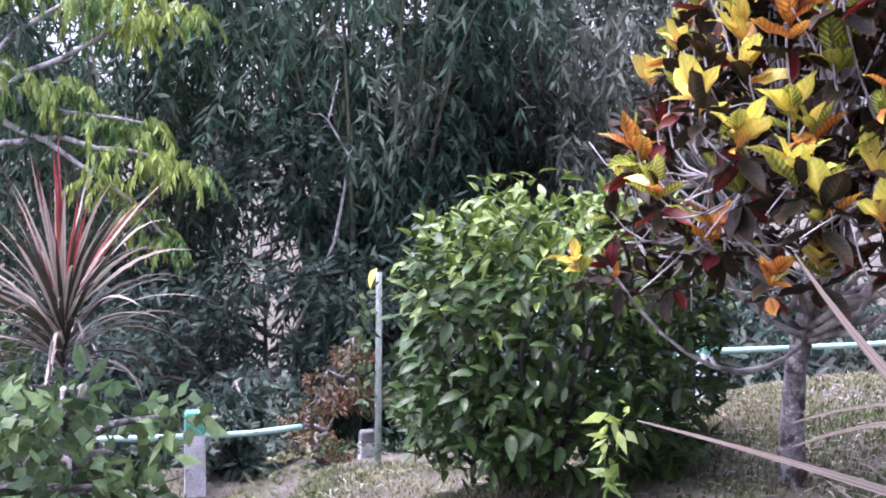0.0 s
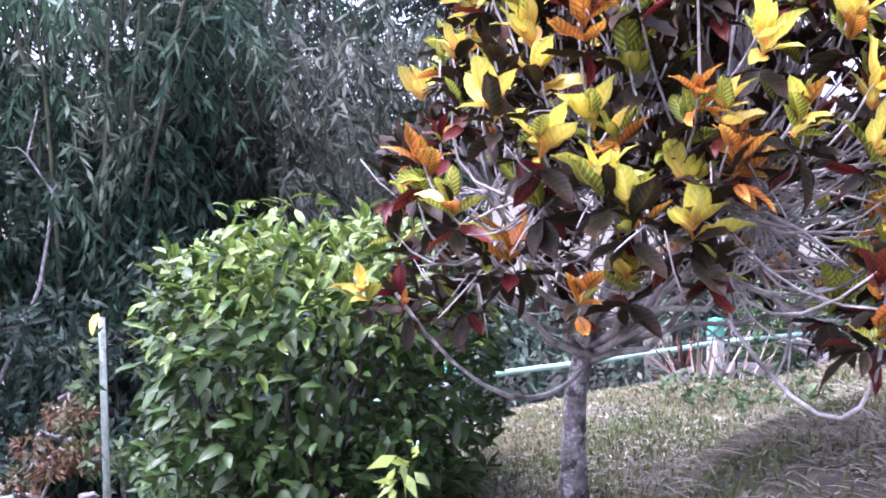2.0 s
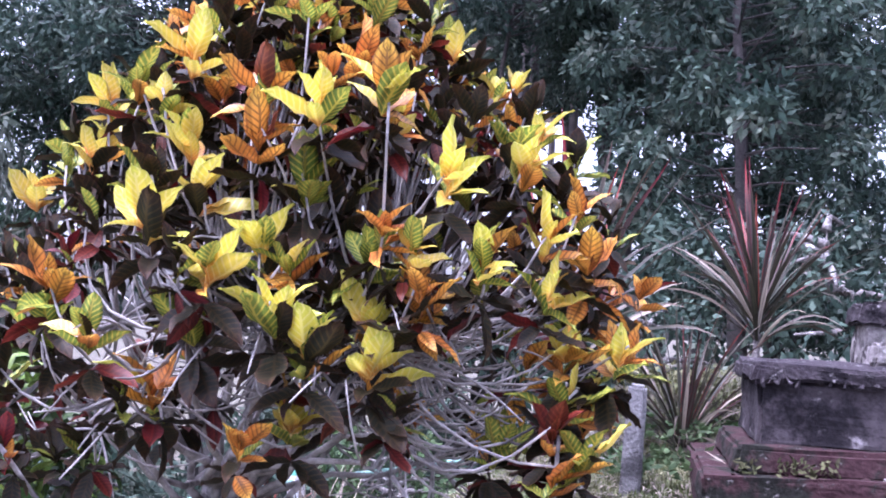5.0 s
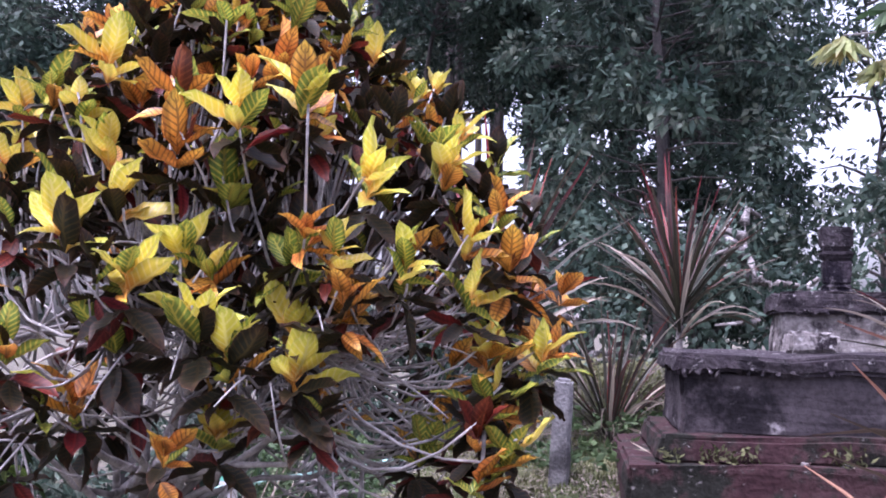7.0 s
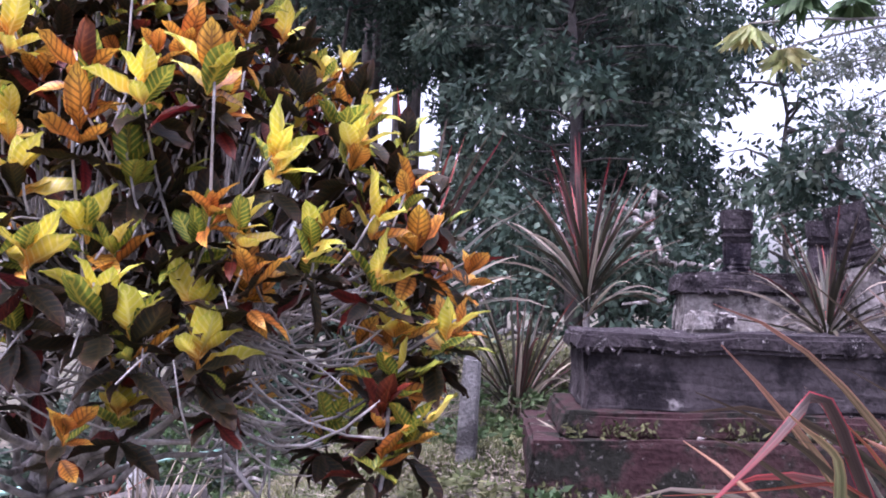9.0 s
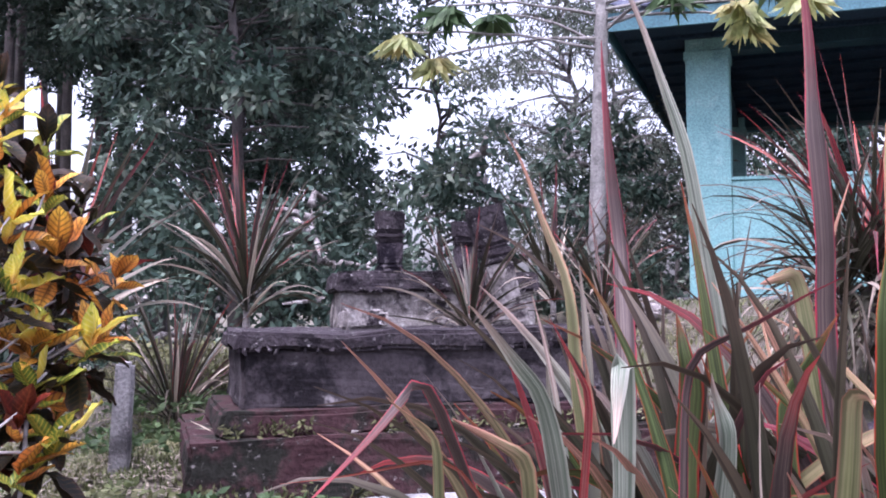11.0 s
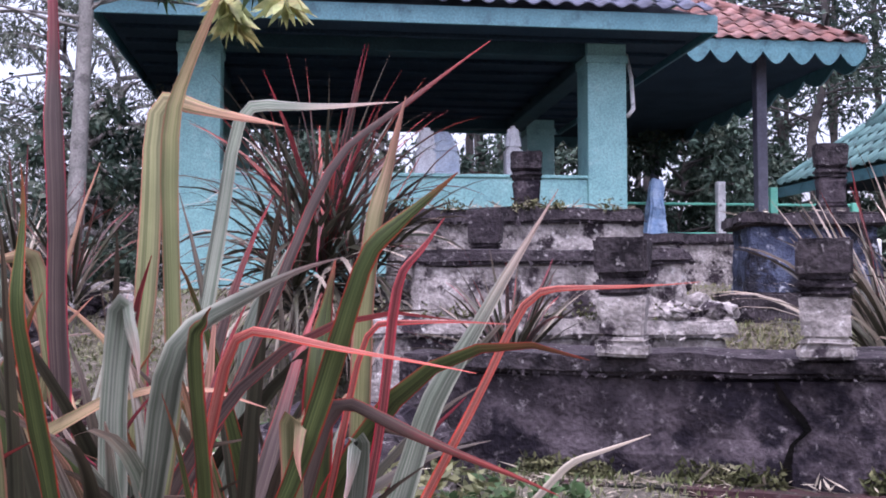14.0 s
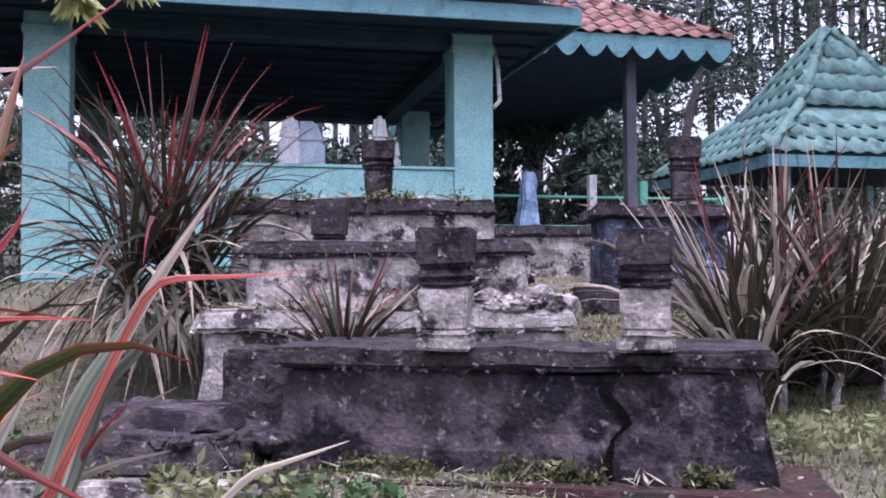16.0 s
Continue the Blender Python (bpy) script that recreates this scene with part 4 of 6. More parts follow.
def leaf_line(base, a, el, length, droop, n, rng):
    d = Vector((math.cos(a) * math.cos(el), math.sin(a) * math.cos(el), math.sin(el)))
    p, out = Vector(base), [Vector(base)]
    for i in range(n):
        d = (d + Vector((0, 0, -droop * (0.3 + 1.4 * i / n) / n)) + Vector((rng.uniform(-1, 1), rng.uniform(-1, 1), 0)) * 0.02).normalized()
        p = p + d * (length / n)
        out.append(p.copy())
    return out


def cordyline(at, height, stem, count, label, seed, mix, width=0.03, spread=1.0, droop=0.9, tilt=(0, 0), whorl=0.12):
    """A clump of strap leaves round one or more short stems; outer leaves droop, inner ones stand up in the new colours."""
    rng = random.Random(seed)
    ob = empty("cordyline", at, label, "plant", "cordylines")
    s = Soup()
    top = Vector(at) + Vector((tilt[0], tilt[1], stem))
    tube(s, bend(Vector(at) - Vector((0, 0, 0.1)), top, 4, 0, 0.012, rng), [0.03, 0.026, 0.024, 0.022, 0.02], 7)
    child("stem", s.mesh("stem", M["bark"]), ob)
    length = height - stem
    for k in range(count):
        u = k / count
        a = k * 2.4 + rng.uniform(-0.4, 0.4)
        a += rng.uniform(-0.5, 0.5)
        el = radians(rng.uniform(55, 88)) - u * spread * radians(rng.uniform(35, 75))
        base = top + Vector((math.cos(a) * 0.02, math.sin(a) * 0.02, -u * (0.12 + stem * 0.25) + rng.uniform(-0.03, 0.03)))
        ln = length * rng.uniform(0.75, 1.05) * (1.0 if u < 0.6 else rng.uniform(0.7, 1.0))
        kind = mix[0] if u < 0.13 else mix[1] if u < 0.5 else mix[2]
        kind = rng.choice(kind)
        s = Soup()
        blade(s, leaf_line(base, a, el, ln, droop * (0.25 + 1.3 * u) * rng.uniform(0.5, 1.4), 8, rng), width * rng.uniform(0.75, 1.2), rng.uniform(0.15, 0.5), rng.uniform(-1.2, 1.2))
        child("leaf", s.mesh("leaf", M[kind]), ob)
    return ob


RED = (["cord_red", "cord_dark", "cord_dark"], ["cord_dark", "cord_old", "cord_old", "cord_old", "cord_old", "cord_grey"], ["cord_old", "cord_old", "cord_old", "cord_dry"])
BROWN = (["cord_dark", "cord_old", "cord_old"], ["cord_old", "cord_old", "cord_dark"], ["cord_old", "cord_dry"])
cordyline((-1.06, 6.85, 1.35), 2.1, 0.75, 150, "large dense cordyline with red young leaves before the pavilion", 11, RED, 0.037, 1.15, 1.7)
cordyline((-0.85, 7.0, 1.4), 1.75, 0.5, 130, "dense cordyline with drooping dark leaves before the pavilion", 13, RED, 0.036, 1.2, 2.1)
cordyline((-1.25, 6.6, 1.35), 1.65, 0.55, 120, "cordyline with narrow drooping leaves before the pavilion", 14, BROWN, 0.028, 1.25, 2.0)
DUSTY = (["cord_old", "cord_dry", "cord_dark"], ["cord_old", "cord_old", "cord_old", "cord_old", "cord_dry"], ["cord_old", "cord_old", "cord_dry"])
for k, (x, y, h, n, lean) in enumerate(((2.05, 5.1, 1.3, 70, -0.06), (2.3, 5.3, 1.6, 80, 0.02), (2.5, 5.15, 1.45, 70, 0.1), (2.2, 5.55, 1.7, 80, -0.03), (2.7, 5.6, 1.6, 70, 0.12), (3.0, 5.4, 1.4, 60, 0.1))):
    cordyline((x, y, ground_z(x, y)), h, 0.25 + 0.06 * (k % 3), n, "dusty cordyline clump with brown, grey and reddish strap leaves", 17 + 3 * k, DUSTY, 0.034, 0.4 + 0.15 * (k % 2), 1.2, (lean, 0.05 * (k % 2)))
cordyline((-0.17, 5.1, 1.42), 0.66, 0.03, 64, "small cordyline with brownish arching leaves between the tombs", 23, BROWN, 0.026, 1.0, 0.8)
cordyline((-5.0, 6.2, 1.5), 1.45, 0.5, 75, "cordyline with tall red young leaves beside the stepped tomb", 29, RED, 0.036, 0.6, 0.9)
cordyline((-5.45, 4.85, 1.15), 1.95, 0.75, 40, "cordyline with upright red and grey leaves behind the croton", 31, RED, 0.048, 0.75, 0.6)
cordyline((-5.05, 5.42, ground_z(-5.05, 5.42)), 0.95, 0.05, 100, "brown-leaved cordyline beside the stepped tomb", 37, BROWN, 0.024, 0.9, 1.4)
cordyline((-3.3, 5.75, 1.7), 0.72, 0.05, 60, "cordyline growing on the stepped tomb", 41, BROWN, 0.028, 0.9, 0.9)
cordyline((-2.9, 8.0, 1.75), 1.0, 0.1, 44, "brownish cordyline clump at the papaya's foot", 43, BROWN, 0.03, 0.8, 0.7)
cordyline((-3.35, 8.3, 1.75), 1.2, 0.2, 44, "reddish cordyline clump at the papaya's foot", 47, RED, 0.03, 0.8, 0.7)
cordyline((-1.5, 15.4, 1.95), 2.0, 0.5, 40, "red cordyline behind the pavilion", 53, (["cord_red"], ["cord_red", "cord_dark", "cord_old"], ["cord_old"]), 0.05, 0.9, 0.7)
cordyline((-0.7, 15.6, 1.95), 1.9, 0.5, 40, "reddish cordyline behind the pavilion", 59, (["cord_red"], ["cord_red", "cord_dark", "cord_old"], ["cord_old"]), 0.05, 0.9, 0.7)
cordyline((-9.39, -2.05, -1.2), 3.14, 1.79, 130, "tall ragged cordyline with pink upper leaves and dry lower ones", 61, (["cord_red", "cord_dry"], ["cord_old", "cord_old", "cord_old", "cord_dry"], ["cord_old", "cord_dry", "cord_old"]), 0.045, 0.75, 1.3)
cordyline((-9.7, 5.86, -0.3), 0.85, 0.25, 26, "small dark red cordyline by the fence", 67, (["cord_dark"], ["cord_dark", "cro_r"], ["cro_r", "cord_old"]), 0.03, 1.0, 0.6)
cordyline((-7.2, 4.3, 0.1), 0.9, 0.03, 44, "tuft of dry brown strap leaves behind the croton", 71, (["cord_old", "cord_dry"], ["cord_old", "cord_dry"], ["cord_dry", "cord_old"]), 0.022, 1.0, 0.7)
cordyline((-8.0, 5.2, -0.1), 0.9, 0.03, 40, "tuft of dry grass-like leaves by the fence", 73, (["cord_old", "cord_dry"], ["cord_old", "cord_dry"], ["cord_dry", "cord_old"]), 0.022, 1.0, 0.7)
cordyline((4.4, 6.6, 1.4), 1.5, 0.3, 44, "grey-leaved cordyline between the tombs", 79, BROWN, 0.035, 1.0, 0.8)

# the clump close to the camera: each leaf by its middle, its tip and its width
NEAR_A = [
    (-1.79, -1.87, 1.95, 1.88, -1.91, 2.00, 2.31, 0.044, "cord_dark"), (-1.84, -1.90, 1.60, 1.82, -2.04, 1.75, 2.10, 0.033, "cord_cream"),
    (-1.58, -1.72, 1.75, 2.01, -1.87, 1.85, 2.44, 0.034, "cord_grey"), (-1.50, -1.53, 1.55, 2.01, -1.55, 1.60, 2.33, 0.037, "cord_dark"),
    (-1.47, -1.42, 1.72, 2.10, -1.21, 1.60, 2.03, 0.045, "cord_cream"), (-1.44, -1.29, 1.72, 2.09, -1.03, 1.62, 2.07, 0.035, "cord_grey"),
    (-1.39, -1.33, 1.25, 1.98, -1.26, 1.22, 2.16, 0.027, "cord_cream"), (-1.46, -1.14, 1.45, 1.97, -0.93, 1.40, 2.12, 0.018, "cord_dark"),
    (-1.16, -1.09, 1.38, 1.87, -1.04, 1.40, 2.04, 0.034, "cord_cream"), (-1.31, -1.11, 1.20, 1.82, -1.01, 1.15, 1.91, 0.033, "cord_green"),
]
NEAR_B = [
    (-1.41, -1.32, 1.20, 1.73, -1.13, 1.50, 1.83, 0.042, "cord_grey"), (-1.44, -1.42, 1.45, 1.77, -1.37, 1.30, 1.67, 0.049, "cord_grey"),
    (-1.47, -1.48, 1.20, 1.75, -1.48, 1.18, 1.92, 0.033, "cord_green"), (-1.37, -1.27, 1.30, 1.74, -0.99, 1.15, 1.69, 0.025, "cord_red"),
    (-1.26, -1.14, 1.35, 1.65, -0.91, 1.10, 1.56, 0.031, "cord_dark"), (-1.87, -1.97, 1.13, 1.72, -2.06, 1.00, 1.59, 0.019, "cord_dark"),
    (-1.78, -1.94, 1.15, 1.62, -2.09, 1.00, 1.61, 0.014, "cord_red"), (-1.81, -1.85, 1.20, 1.69, -1.91, 1.10, 1.79, 0.032, "cord_grey"),
    (-1.87, -1.85, 1.10, 1.63, -1.92, 1.05, 1.68, 0.025, "cord_cream"), (-1.99, -1.95, 1.10, 1.64, -1.99, 1.05, 1.70, 0.019, "cord_cream"),
]
NEAR_C = [
    (-1.78, -1.78, 1.34, 1.74, -1.78, 1.25, 1.63, 0.041, "cord_grey"), (-1.82, -1.80, 1.20, 1.69, -1.83, 1.14, 1.78, 0.018, "cord_red"),
    (-1.64, -1.65, 1.30, 1.63, -1.67, 1.28, 1.71, 0.033, "cord_grey"), (-1.59, -1.67, 1.80, 1.80, -1.73, 1.75, 1.92, 0.041, "cord_grey"),
    (-1.46, -1.56, 1.60, 1.83, -1.62, 1.50, 1.82, 0.034, "cord_cream"), (-1.18, -1.16, 1.50, 1.67, -1.13, 1.55, 1.83, 0.053, "cord_green"),
    (-1.14, -1.00, 1.50, 1.63, -0.81, 1.50, 1.93, 0.048, "cord_grey"), (-1.16, -0.90, 1.30, 1.78, -0.74, 1.12, 1.79, 0.019, "cord_red"),
    (-1.22, -1.10, 1.35, 1.74, -0.94, 1.20, 1.74, 0.015, "cord_red"), (-1.12, -0.97, 1.60, 1.64, -0.85, 1.50, 1.77, 0.031, "cord_grey"),
]
NEAR_D = [
    (-1.17, -1.06, 1.30, 1.80, -1.01, 1.25, 1.87, 0.022, "cord_red"), (-1.04, -0.79, 1.55, 1.53, -0.64, 1.60, 1.56, 0.014, "cord_dry"),
    (-1.20, -1.19, 1.30, 1.63, -1.18, 1.25, 1.56, 0.038, "cord_cream"), (-1.13, -1.11, 1.30, 1.61, -1.13, 1.25, 1.53, 0.030, "cord_grey"),
    (-1.36, -1.27, 1.75, 1.74, -1.13, 1.80, 1.98, 0.036, "cord_grey"), (-1.72, -1.71, 1.40, 1.72, -1.52, 1.25, 1.82, 0.014, "cord_dark"),
    (-1.58, -1.59, 1.50, 1.66, -1.52, 1.45, 1.78, 0.037, "cord_green"), (-1.70, -1.71, 1.50, 1.68, -1.73, 1.50, 1.78, 0.048, "cord_green"),
    (-1.53, -1.52, 1.20, 1.69, -1.50, 1.15, 1.69, 0.034, "cord_cream"), (-1.31, -1.30, 1.20, 1.73, -1.27, 1.15, 1.76, 0.027, "cord_green"),
]
DRY = [
    (-1.60, 0.65, 1.70, -1.60, 0.61, 1.75, 0.016, "cord_dry"), (-1.59, 0.57, 1.60, -1.60, 0.49, 1.62, 0.008, "cord_dry"),
    (-1.59, 0.64, 1.61, -1.59, 0.61, 1.60, 0.007, "cord_dry"), (-1.59, 0.65, 1.63, -1.59, 0.61, 1.62, 0.005, "cord_dry"),
]
near = empty("cordyline", (-1.4, 1.35, 0.7), "large cordyline close up with red-edged green and cream leaves", "plant", "cordylines")
rng = random.Random(101)
for k, (bx, mx, my, mz, tx, ty, tz, w, kind) in enumerate(NEAR_A + NEAR_B + NEAR_C + NEAR_D):
    base = (bx + (bx + 1.4) * 0.05, min(1.65, max(1.42, my)), 1.28)
    s = Soup()
    line = kinked(base, (mx, my, mz), (tx, ty, tz), 10)
    line = [p + noise.noise_vector(p * 5 + Vector((k, 0, 0))) * 0.008 * min(1, i / 4) for i, p in enumerate(line)]
    slack = kind == "cord_red"
    blade(s, line, w * (0.62 if slack else 0.8), rng.uniform(0.35, 0.9), rng.uniform(0.6, 1.5) if slack else rng.uniform(-1.0, 1.0), 0.75, Vector((0.1, 1, 0.15)))
    child("leaf", s.mesh("leaf", M[kind]), near)
for k in range(330):
    a = rng.uniform(0, 6.2832)
    base = Vector((rng.uniform(-1.9, -1.2), rng.uniform(1.4, 1.75), rng.uniform(1.0, 1.26)))
    a = a if rng.random() < 0.5 else rng.uniform(1.6, 4.8)
    s = Soup()
    blade(s, leaf_line(base, a, radians(rng.uniform(58, 86)), rng.uniform(0.38, 0.78), rng.uniform(0.3, 2.2), 10, rng), rng.uniform(0.018, 0.038), rng.uniform(0.1, 0.4), rng.uniform(-0.9, 0.9), 0.8, Vector((0.1, 1, 0.15)))
    child("leaf", s.mesh("leaf", M[rng.choice(["cord_green", "cord_grey", "cord_old", "cord_old", "cord_dark", "cord_old", "cord_old", "cord_cream"])]), near)
s = Soup()
for x in (-1.8, -1.6, -1.4, -1.2, -1.02):
    tube(s, bend((x * 0.8 - 0.28, 1.5, 0.6), (x, 1.5, 1.35), 4, 0, 0.02, rng), [0.035, 0.034, 0.032, 0.03, 0.028], 8)
child("stem", s.mesh("stem", M["bark"]), near)
for mx, my, mz, tx, ty, tz, w, kind in DRY:
    s = Soup()
    blade(s, arc3((-1.63, 0.98, 1.45), (mx, my, mz), (tx, ty, tz), 12), w, 0.3, 0.3, 0.9, Vector((1, 0, 0.2)))
    child("leaf", s.mesh("leaf", M[kind]), near, "dry straw-coloured leaf")


# ---- croton ----
CRO_A = [
    (-4.65, 1.45, 2.70, "y"), (-4.35, 1.62, 2.58, "y"), (-4.14, 1.70, 2.47, "o"), (-3.95, 1.76, 2.42, "y"), (-3.75, 1.85, 2.44, "y"),
    (-4.06, 1.66, 2.31, "o"), (-4.48, 1.51, 2.50, "g"), (-3.69, 2.04, 2.23, "y"), (-3.67, 2.33, 2.29, "y"), (-3.77, 2.37, 2.37, "g"),
    (-4.20, 1.40, 2.07, "y"), (-4.22, 1.59, 2.17, "y"), (-4.01, 1.49, 1.96, "y"), (-4.03, 1.66, 2.00, "y"), (-3.90, 1.61, 1.83, "y"),
    (-3.86, 1.71, 1.74, "g"), (-3.77, 1.85, 1.70, "y"), (-3.82, 1.88, 1.82, "y"), (-3.86, 1.90, 1.99, "g"), (-3.77, 2.00, 1.89, "o"),
]
CRO_B = [
    (-3.59, 2.09, 2.00, "y"), (-3.60, 2.36, 2.08, "y"), (-3.58, 2.52, 2.02, "o"), (-3.56, 2.34, 1.93, "y"), (-4.48, 1.28, 1.90, "o"),
    (-4.54, 1.30, 1.78, "g"), (-4.16, 1.54, 1.81, "g"), (-3.45, 2.54, 1.75, "y"), (-3.57, 2.42, 1.76, "o"), (-3.51, 2.29, 1.53, "r"),
    (-3.43, 2.35, 1.48, "g"), (-4.29, 1.50, 1.63, "o"), (-3.98, 1.75, 1.55, "y"), (-4.56, 1.20, 1.45, "r"), (-3.53, 2.41, 1.62, "g"),
    (-4.02, 1.78, 2.20, "g"), (-4.00, 1.89, 2.13, "d"), (-3.46, 2.28, 1.42, "o"), (-4.50, 1.06, 1.48, "y"),
]


def croton():
    rng = random.Random(7)
    ob = empty("croton_bush", (-5.35, 2.33, 0.45), "large croton bush with yellow, orange and dark maroon leaves", "shrub")
    shapes = {k: [leaf_mesh("leaf", M["cro_" + k], ln, wid, c, f, 1.2, 7, 1.15) for ln, wid, c, f in ((0.175, 0.08, 0.15, 0.5), (0.16, 0.068, 0.4, 0.55), (0.18, 0.082, -0.15, 0.4), (0.15, 0.066, 0.55, 0.4))] for k in "yogrd"}
    heart = Vector((-4.7, 2.4, 0))
    profile = [(1.2, 0.95), (1.45, 1.1), (1.74, 1.22), (2.06, 1.14), (2.43, 0.92), (2.6, 0.75), (2.85, 0.55), (3.1, 0.25), (3.3, 0.05)]
    def dome(z):
        """The crown's radius at a height."""
        for (z0, r0), (z1, r1) in zip(profile, profile[1:]):
            if z <= z1:
                return r0 + (r1 - r0) * max(0.0, z - z0) / (z1 - z0)
        return 0.0
    tips = [(Vector(p[:3]), p[3], 0.75 if p[3] == "r" or p[1] < 1.1 else 1.0) for p in CRO_A + CRO_B]
    tips = [t for t in tips if t[0].z < 2.0 or (Vector((t[0].x, t[0].y, 0)) - heart).length < dome(t[0].z) * 1.22 + 0.06]
    for i in range(520):
        z = rng.uniform(1.38, 3.15)
        a = rng.uniform(0, 6.2832)
        r = dome(z) * (rng.uniform(0.82, 1.0) if i % 5 < 3 else rng.uniform(0.3, 0.85))
        p = heart + Vector((math.cos(a) * r, math.sin(a) * r, z))
        if z < 1.9 and rng.random() < 0.62:
            continue
        if min((p - t[0]).length for t in tips) < 0.075:
            continue
        shell = i % 5 < 3
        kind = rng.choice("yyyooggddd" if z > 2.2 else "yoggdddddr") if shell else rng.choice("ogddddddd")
        tips.append((p, kind, rng.uniform(0.65, 0.95)))
    rest = {k: Soup() for k in "yogrd"}
    made = 0
    core = Vector((-4.6, 2.3, 1.2))
    for p, k, size in tips:
        axis = ((p - core).normalized() * 0.55 + Vector((0, 0, 1)) + rand_dir(rng) * 0.25).normalized()
        p = p - axis * 0.05 * size
        for i in range(15):
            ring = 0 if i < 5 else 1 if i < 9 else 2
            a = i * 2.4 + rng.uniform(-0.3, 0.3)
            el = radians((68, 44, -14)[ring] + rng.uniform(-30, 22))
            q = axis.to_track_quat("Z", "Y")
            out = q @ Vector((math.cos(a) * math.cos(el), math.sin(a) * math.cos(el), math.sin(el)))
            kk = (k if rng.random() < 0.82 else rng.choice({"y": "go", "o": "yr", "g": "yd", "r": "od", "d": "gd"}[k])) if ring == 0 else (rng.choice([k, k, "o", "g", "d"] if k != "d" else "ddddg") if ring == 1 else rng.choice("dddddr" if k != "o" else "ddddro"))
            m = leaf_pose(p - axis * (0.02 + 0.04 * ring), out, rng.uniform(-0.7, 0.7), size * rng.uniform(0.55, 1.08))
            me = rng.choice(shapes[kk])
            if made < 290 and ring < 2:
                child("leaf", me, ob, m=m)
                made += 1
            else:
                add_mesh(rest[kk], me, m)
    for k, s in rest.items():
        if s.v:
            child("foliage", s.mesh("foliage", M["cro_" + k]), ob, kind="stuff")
    s = Soup()
    tube(s, [(-5.35, 2.33, 0.3), (-5.32, 2.30, 0.6), (-5.2, 2.25, 0.9), (-5.02, 2.22, 1.2)], [0.072, 0.056, 0.048, 0.044], 9)
    child("trunk", s.mesh("trunk", M["croton_bark"]), ob, "grey lichen-mottled trunk")
    s = Soup()
    hub = Vector((-5.02, 2.22, 1.15))
    nodes = []
    for i in range(22):
        a = i * 0.31 + rng.uniform(-0.2, 0.2)
        rr = rng.uniform(0.25, 0.6)
        e = Vector((-4.55 + rr * math.cos(a), 2.2 + 1.1 * rr * math.sin(a), 1.3 + 0.6 * rng.random()))
        tube(s, bend(hub + Vector((0, 0, rng.uniform(-0.1, 0.15))), e, 5, rng.uniform(-0.1, 0.05), 0.05, rng), [0.018, 0.016, 0.013, 0.011, 0.009, 0.008], 6)
        nodes.append(e)
    for p, k, size in tips:
        e = min(nodes, key=lambda q: (q - p).length + rng.uniform(0, 0.25))
        low = (e + p) / 2 + Vector((rng.uniform(-0.08, 0.08), rng.uniform(-0.08, 0.08), -0.12))
        tube(s, arc3(e, low, p, 5), [0.006, 0.0055, 0.005, 0.0045, 0.004, 0.004], 5)
    for i in range(210):
        e = rng.choice(nodes)
        p = e + Vector((rng.uniform(-0.3, 0.5), rng.uniform(-0.5, 0.5), rng.uniform(-0.3, 0.3)))
        tube(s, arc3(e, (e + p) / 2 + Vector((0, 0, rng.uniform(-0.18, 0.1))), p, 6), [0.006, 0.005, 0.0045, 0.004, 0.0035, 0.003, 0.002], 5)
    tube(s, arc3((-5.0, 2.2, 1.05), (-4.62, 1.6, 1.05), (-4.56, 1.22, 1.42), 8), [0.010] * 5 + [0.007] * 4, 6)
    tube(s, arc3((-3.95, 2.1, 1.35), (-3.6, 2.25, 1.1), (-3.52, 2.32, 1.5), 8), [0.007] * 9, 6)
    child("twig_tangle", s.mesh("twig_tangle", M["twig"]), ob, "pale bare tangled branches", kind="stuff")


croton()


